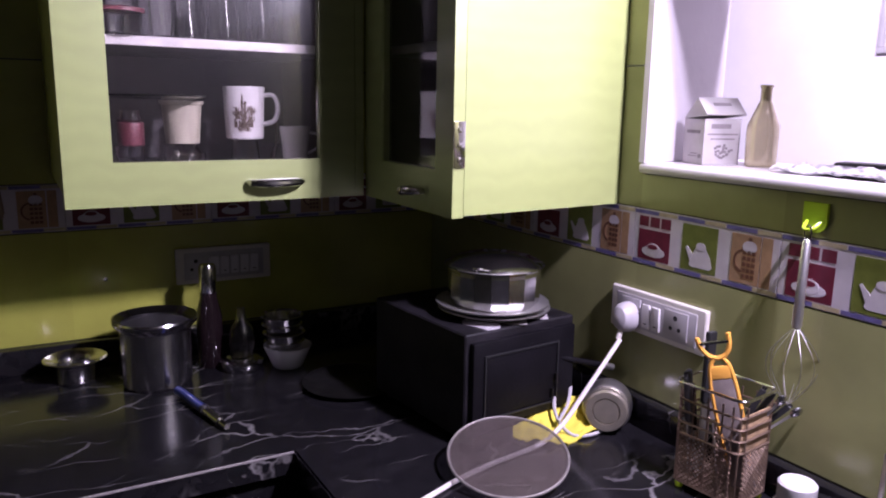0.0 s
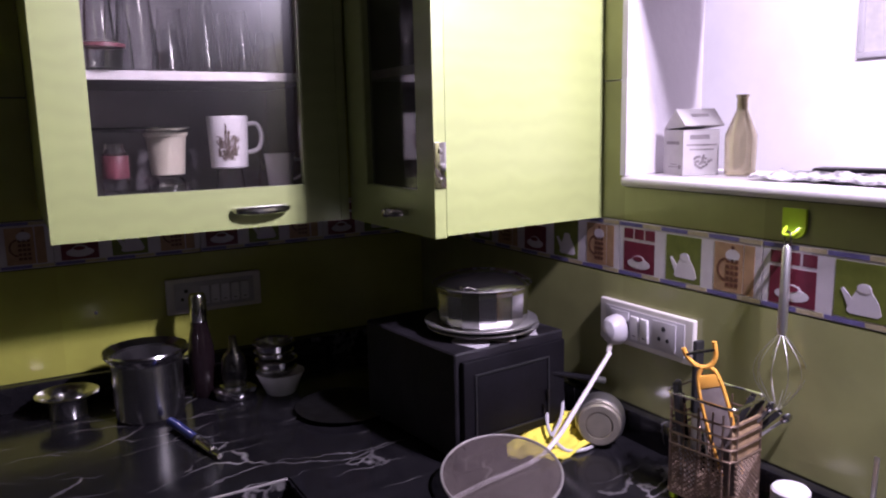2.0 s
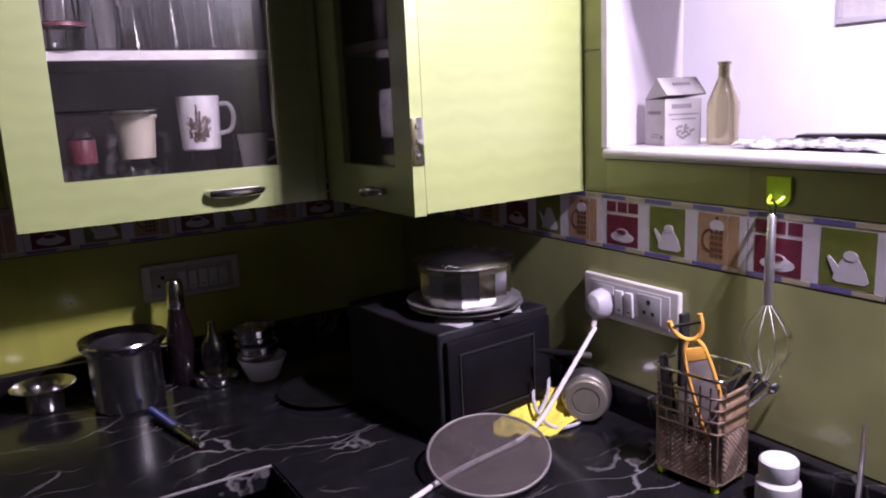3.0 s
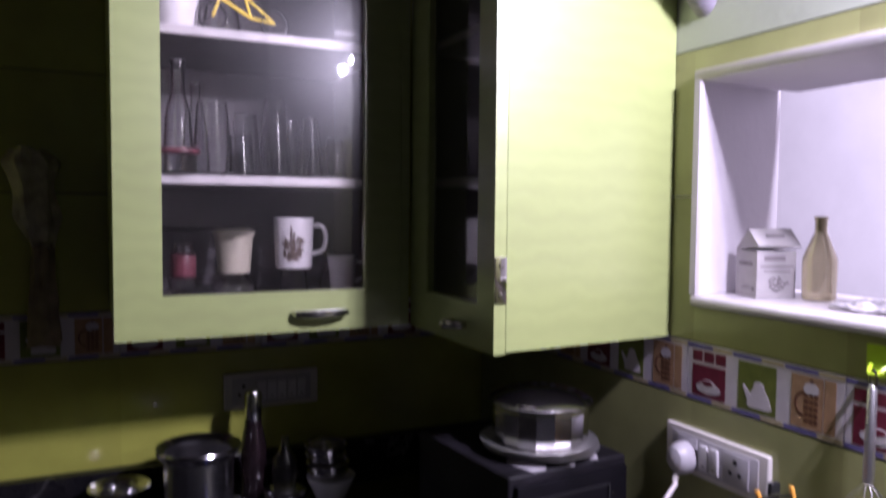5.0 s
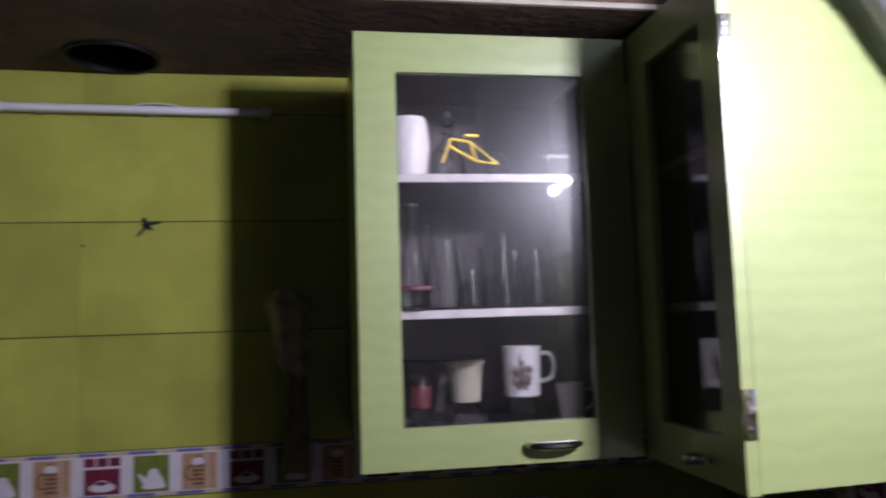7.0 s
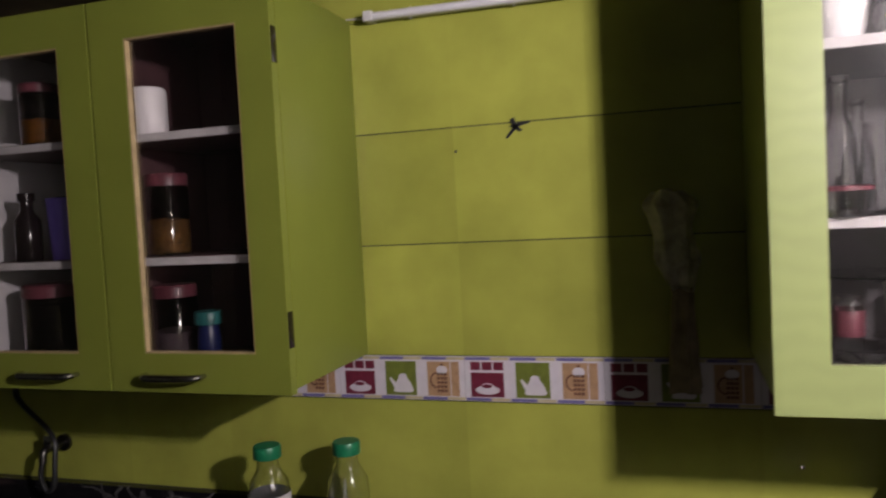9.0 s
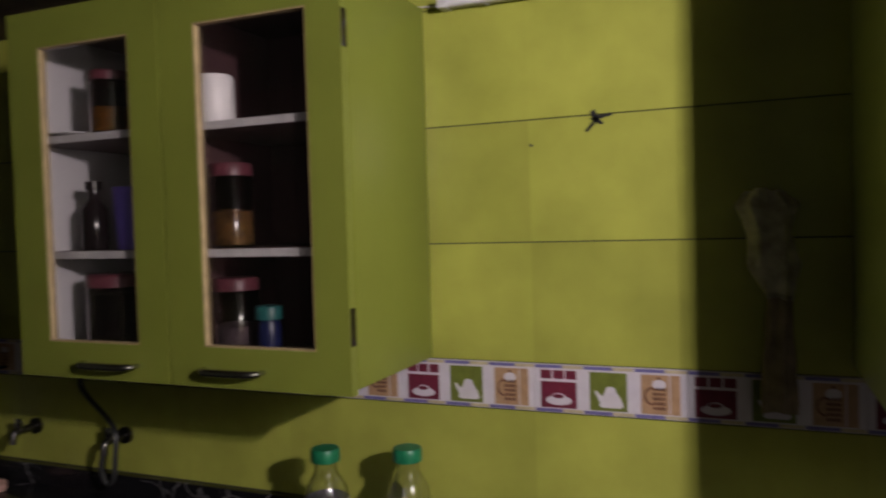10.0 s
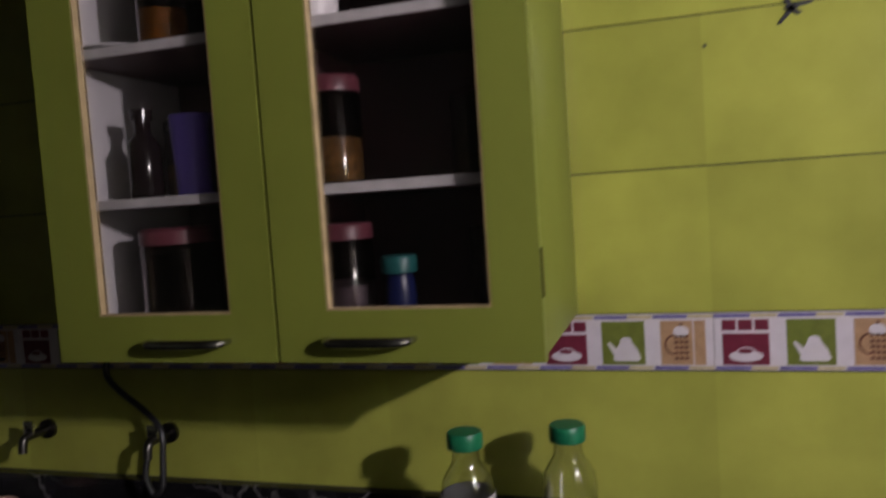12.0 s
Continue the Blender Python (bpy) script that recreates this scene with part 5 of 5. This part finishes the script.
bm = bmesh.new()
for pts in ([(-0.012, 0.012), (-0.004, 0.016), (0.002, -0.004), (-0.006, -0.006)], [(-0.002, 0.004), (0.026, 0.008), (0.027, 0.003), (0.0, -0.003)], [(-0.004, 0.0), (-0.022, -0.022), (-0.018, -0.024), (0.002, -0.004)], [(-0.014, 0.0), (0.006, -0.012), (0.012, -0.010), (0.0, 0.002)]):
    plate(pts, -0.0004, -0.0022, bm)
thing("dried_twig", bm, M_BLACKP, "small dark dried twig stuck on the tiles", "twig", pose(-1.225, 0, 1.707))
nail = empty("wall_nail", "small shiny nail head in the tiles", "nail", pose(-0.742, 0, 1.068))
part("head", lathe([(0, 0), (0.0045, 0), (0.004, 0.003), (0, 0.0042)], 14), M_CHROME, nail, m=pose(0, -0.0005, 0, 90, 0, 0))
thing("wall_spot", tube([(0, -0.0003, 0), (0, -0.0016, 0)], 0.003, 10), M_BLACKP, "tiny dark spot on a tile", "spot", pose(-1.348, 0, 1.666))

bm = bmesh.new()
N, K = 40, 28
PROFILE = ((0.0, 0.026), (0.06, 0.043), (0.13, 0.036), (0.2, 0.033), (0.34, 0.033), (0.42, 0.026), (0.5, 0.018), (0.6, 0.019), (0.75, 0.024), (1.0, 0.027))
for j in range(N):
    t = j / (N - 1)
    z = 1.565 - 0.36 * t
    i = max(q for q in range(len(PROFILE) - 1) if PROFILE[q][0] <= t)
    (ta, wa), (tb, wb) = PROFILE[i], PROFILE[i + 1]
    w = wa + (wb - wa) * (t - ta) / (tb - ta)
    for k in range(K):
        a = 2 * math.pi * k / K
        f = 1 + 0.14 * math.sin(6 * a + 5 * t) + 0.22 * noise.noise(Vector((2 * math.cos(a), 2 * math.sin(a), t * 7)))
        bm.verts.new((-0.955 + 0.022 * min(1, t / 0.5) + w * f * math.cos(a), -0.030 + 0.024 * f * math.sin(a) * (0.7 + 9 * w), z + 0.008 * noise.noise(Vector((a, t, 4)))))
bm.verts.ensure_lookup_table()
for j in range(N - 1):
    for k in range(K):
        bm.faces.new([bm.verts[i] for i in (j * K + k, j * K + (k + 1) % K, (j + 1) * K + (k + 1) % K, (j + 1) * K + k)])
bm.faces.new([bm.verts[k] for k in range(K)])
bm.faces.new([bm.verts[(N - 1) * K + k] for k in range(K)][::-1])
cl = empty("hanging_cloth", "bunched pale cloth with a brown tail on a nail", "cloth")
tail = bm.copy()
bmesh.ops.delete(bm, geom=[v for v in bm.verts if v.co.z < 1.385], context="VERTS")
bmesh.ops.delete(tail, geom=[v for v in tail.verts if v.co.z > 1.405], context="VERTS")
part("cloth", bm, M_RAG, cl)
part("tail", tail, M_RAGTAIL, cl, "brownish twisted tail")
part("nail", tube([(-0.955, 0.0, 1.545), (-0.955, -0.05, 1.551)], 0.003, 8), M_CHROME, cl)

# ---- water bottles under the two-door cabinet ----
def water_bottle(x, y, label, paper):
    b = empty("water_bottle", label, "bottle", pose(x, y, COUNTER), "water bottles")
    part("body", lathe([(0, 0), (0.036, 0), (0.041, 0.006), (0.041, 0.118), (0.038, 0.138), (0.026, 0.158), (0.0215, 0.166), (0.0205, 0.186), (0.0195, 0.186), (0.02, 0.165), (0.025, 0.156), (0.0365, 0.137), (0.0395, 0.117), (0.0395, 0.008), (0, 0.004)], 40), M_GLASS, b, "clear plastic bottle")
    part("cap", lathe([(0.0, 0.1865), (0.0265, 0.1865), (0.0275, 0.189), (0.0275, 0.207), (0.0255, 0.211), (0, 0.2115)], 40), M_GREENCAP, b, "green screw cap")
    if paper:
        part("label", lathe([(0.0413, 0.05), (0.0416, 0.051), (0.0416, 0.117), (0.0413, 0.118)], 40), M_PAPER, b, "pale paper label")
        bb = bmesh.new()
        for a0, a1, z0, z1 in ((-82, -62, 0.094, 0.1), (-100, -70, 0.082, 0.086), (-56, -44, 0.09, 0.1)):
            for q in range(4):
                p = [(0.0419 * math.cos(radians(a)), 0.0419 * math.sin(radians(a)), z) for a, z in ((a0 + (a1 - a0) * q / 4, z0), (a0 + (a1 - a0) * (q + 1) / 4, z0), (a0 + (a1 - a0) * (q + 1) / 4, z1), (a0 + (a1 - a0) * q / 4, z1))]
                bb.faces.new([bb.verts.new(v) for v in p])
        part("print", bb, M_GREYPRINT, b)


water_bottle(-1.720, -0.152, "clear water bottle with green cap and paper label", True)
water_bottle(-1.572, -0.104, "clear water bottle with green cap", False)

# ---- sink end ----
def bib_tap(x, z, label, loop_hose):
    t = empty("wall_tap", label, "tap", pose(x, 0, z), "wall taps")
    part("flange", tube([(0, -0.0005, 0), (0, -0.008, 0)], 0.02, 20), M_TARNISH, t)
    part("body", tube([(0, -0.008, 0), (0, -0.05, 0)], 0.009, 14), M_TARNISH, t)
    part("spout", tube(smooth_path([(0, -0.045, 0), (0, -0.066, -0.004), (0, -0.072, -0.03)], 6), 0.0085, 14), M_TARNISH, t)
    part("grip", box(-0.012, -0.054, 0.004, 0.012, -0.0505, 0.030, 0.001), M_CHROME, t, "bright lever grip")
    part("spindle", tube([(0, -0.044, 0.006), (0, -0.044, 0.02)], 0.005, 10), M_TARNISH, t)
    if loop_hose:
        part("hose", tube(smooth_path([(0, -0.072, -0.026), (-0.006, -0.074, -0.06), (0.004, -0.07, -0.095), (0.022, -0.066, -0.085), (0.026, -0.062, -0.03), (0.022, -0.055, 0.02), (-0.02, -0.04, 0.05), (-0.10, -0.02, 0.09), (-0.13, -0.012, 0.12), (-0.12, -0.008, 0.17)], 8), 0.006, 10), M_BLACKP, t, "black rubber hose")


bib_tap(-2.366, 1.042, "metal wall tap darkened for the shade, with a black hose", True)
bib_tap(-2.664, 1.042, "metal wall tap darkened for the shade above the worktop", False)
snk = empty("sink", "round steel sink let into the black worktop", "sink", pose(-2.67, -0.31, COUNTER))
part("bowl", lathe([(0.19, 0.0005), (0.205, 0.0005), (0.205, 0.004), (0.19, 0.006), (0.182, 0.004), (0.18, 0.0025), (0.188, 0.0012)], 56), M_TARNISH, snk, "steel rim")
bm = bmesh.new()
bmesh.ops.create_icosphere(bm, subdivisions=3, radius=0.03)
for v in bm.verts:
    v.co *= 1 + 0.35 * noise.noise(v.co * 55)
    v.co.z = max(v.co.z * 0.75, -0.016) + 0.016
put("scrub_pad", bm, M_SCRUB, "crumpled pinkish scrub pad by the sink", "scrub pad", -2.69, -0.11, COUNTER)
put("steel_canister", lathe([(0, 0), (0.06, 0), (0.062, 0.004), (0.062, 0.24), (0.066, 0.246), (0.066, 0.262), (0.05, 0.275), (0, 0.28)], 40), M_STEEL_DULL, "tall steel canister with lid by the sink", "canister", -2.98, -0.16, COUNTER)
sb = empty("wall_bottle", "dark bottle with pale label held on the wall", "bottle", pose(-2.80, -0.045, 1.19))
part("body", lathe([(0, 0), (0.03, 0), (0.032, 0.004), (0.032, 0.10), (0.014, 0.125), (0.014, 0.145), (0.018, 0.146), (0.018, 0.165), (0, 0.165)], 28), M_DARKBROWN, sb)
part("label", lathe([(0.0325, 0.02), (0.0326, 0.021), (0.0326, 0.08), (0.0325, 0.081)], 28), M_LID, sb, "dull red label")
part("bracket", box(-0.036, -0.036, -0.006, 0.036, 0.044, 0.0, 0.002), M_BLACKP, sb)

# ---- wall tiles and border ----
def tile_mesh(w, h, material, cache={}):
    key = (round(w, 4), round(h, 4), material.name)
    if key not in cache:
        cache[key] = mesh_of("tile", box(0, 0, 0, w, 0.0055, h), material, 20)
    return cache[key]


def lay(wall, m, u0, u1, z0, z1):
    """Tiles over the stretch u0..u1, z0..z1 of a wall, m placing (u, 0, z)."""
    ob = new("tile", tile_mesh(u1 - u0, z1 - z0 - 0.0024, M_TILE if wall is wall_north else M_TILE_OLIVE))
    ob.parent = wall
    ob.matrix_basis = m @ Matrix.Translation((u0, 0, z0 + 0.0012))


def rows_of(top):
    z = [(UPSTAND, BAND0)]
    a = BAND1
    while a < top - 0.01:
        z.append((a, min(a + ROW, top)))
        a += ROW
    return z


def tile_run(wall, m, start, u_end, top, hole=None):
    u = start
    while u < u_end - 0.01:
        a, b = max(u, 0.0), min(u + TW, u_end)
        if b - a > 0.01:
            for z0, z1 in rows_of(top):
                cuts = [(a, b, z0, z1)]
                if hole:
                    h0, h1, k0, k1 = hole
                    cuts = []
                    if a < h0:
                        cuts.append((a, min(b, h0), z0, z1))
                    if b > h1:
                        cuts.append((max(a, h1), b, z0, z1))
                    ia, ib = max(a, h0), min(b, h1)
                    if ia < ib:
                        if z0 < k0:
                            cuts.append((ia, ib, z0, min(z1, k0)))
                        if z1 > k1:
                            cuts.append((ia, ib, max(z0, k1), z1))
                for c in cuts:
                    if c[1] - c[0] > 0.006 and c[3] - c[2] > 0.006:
                        lay(wall, m, *c)
        u += TW


def border_mesh():
    """One border tile: three pictures in a row with a dashed edge."""
    H = BAND1 - BAND0 - 0.002
    bm = box(0.0004, 0, 0, TW - 0.0004, 0.0055, H, 0.0006, seg=1)
    L1, L2, L3 = -0.0005, -0.0009, -0.0013
    p = TW / 3
    for k in range(3):
        for z0 in (0.0012, H - 0.0072):
            plate([(k * p + 0.001, z0), (k * p + p * 0.58, z0), (k * p + p * 0.58, z0 + 0.006), (k * p + 0.001, z0 + 0.006)], 0.0, L1, bm, 1)
            plate([(k * p + p * 0.58, z0), ((k + 1) * p - 0.001, z0), ((k + 1) * p - 0.001, z0 + 0.006), (k * p + p * 0.58, z0 + 0.006)], 0.0, L1, bm, 2)
    z0, z1 = 0.009, 0.0793
    x = 0.012
    w = 0.067
    rect = lambda a, b, c, d: [(a, b), (c, b), (c, d), (a, d)]
    # cup on maroon
    plate(rect(x, z0, x + w, z0 + 0.049), 0, L1, bm, 3)
    for k in range(3):
        plate(rect(x + k * 0.0235, z0 + 0.054, x + k * 0.0235 + 0.020, z1), 0, L1, bm, 3)
    plate(disc(x + w / 2, z0 + 0.014, 0.025, 0.009), 0, L2, bm, 0)
    plate(disc(x + w / 2, z0 + 0.018, 0.015, 0.010), 0, L3, bm, 0)
    plate(disc(x + w / 2 - 0.001, z0 + 0.022, 0.011, 0.004), 0, L3 - 0.0004, bm, 3)
    # teapot on green
    x += p
    plate(rect(x, z0, x + w, z1), 0, L1, bm, 4)
    c = x + w / 2 + 0.004
    plate([(c - 0.021, z0 + 0.009), (c - 0.016, z0 + 0.006), (c + 0.018, z0 + 0.006), (c + 0.023, z0 + 0.010), (c + 0.018, z0 + 0.024), (c + 0.009, z0 + 0.037), (c - 0.009, z0 + 0.037), (c - 0.017, z0 + 0.022)], 0, L2, bm, 0)
    plate(disc(c, z0 + 0.039, 0.009, 0.006), 0, L3, bm, 0)
    plate([(c - 0.014, z0 + 0.025), (c - 0.026, z0 + 0.037), (c - 0.029, z0 + 0.035), (c - 0.019, z0 + 0.015)], 0, L3, bm, 0)
    # coffee press on orange
    x += p
    plate(rect(x, z0, x + w * 0.72, z1), 0, L1, bm, 5)
    plate(rect(x + w * 0.75, z0, x + w, z1), 0, L1, bm, 5)
    c = x + 0.031
    for k in range(5):
        for q in (-1, 0, 1):
            plate(rect(c + q * 0.0075 - 0.003, z0 + 0.008 + k * 0.0085, c + q * 0.0075 + 0.003, z0 + 0.0135 + k * 0.0085), 0, L2, bm, 6)
    plate(disc(c, z0 + 0.053, 0.012, 0.009), 0, L2, bm, 0)
    plate(disc(c, z0 + 0.064, 0.003, 0.003, 8), 0, L2, bm, 6)
    arc = disc(c - 0.010, z0 + 0.032, 0.016, 0.017, 10, radians(95), radians(265)) + disc(c - 0.010, z0 + 0.032, 0.0125, 0.0135, 10, radians(265), radians(95))
    plate(arc, 0, L2, bm, 6)
    return bm


B_MATS = [M_B_WHITE, M_B_BLUE, M_B_SAND, M_B_RED, M_B_GREEN, M_B_ORANGE, M_B_DARK]
border = mesh_of("border_tile", border_mesh(), B_MATS, 20)


def border_run(wall, m, start, u_end):
    u = start
    while u < u_end - 0.01:
        me = border
        if u < 0 or u + TW > u_end:
            bm = border_mesh()
            for co, no in (((-u, 0, 0), (-1, 0, 0)), ((u_end - u, 0, 0), (1, 0, 0))):
                bmesh.ops.bisect_plane(bm, geom=bm.verts[:] + bm.edges[:] + bm.faces[:], plane_co=co, plane_no=no, clear_outer=True)
            me = mesh_of("border_tile", bm, B_MATS, 20)
        ob = new("border_tile", me)
        ob.parent = wall
        ob.matrix_basis = m @ Matrix.Translation((u, 0, BAND0 + 0.001))
        u += TW


NORTH = Matrix.Translation((WEST, 0, 0))
EAST = pose(0, 0, 0, 0, 0, -90)
s0 = (-1.3525 - WEST) % TW - TW
tile_run(wall_north, NORTH, s0, -WEST - 0.0005, SLAB)
border_run(wall_north, NORTH, s0, -WEST - 0.0005)
e0 = (0.6851 % TW) - TW
part("paint_field", box(0, 0.0, BAND1 + 2 * ROW + 0.001, -SOUTH, 0.0055, CEIL), M_PALE, wall_east, "pale green painted upper wall", m=EAST)
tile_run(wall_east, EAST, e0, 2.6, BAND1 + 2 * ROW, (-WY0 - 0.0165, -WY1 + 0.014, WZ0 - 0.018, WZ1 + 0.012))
border_run(wall_east, EAST, e0, 2.6)
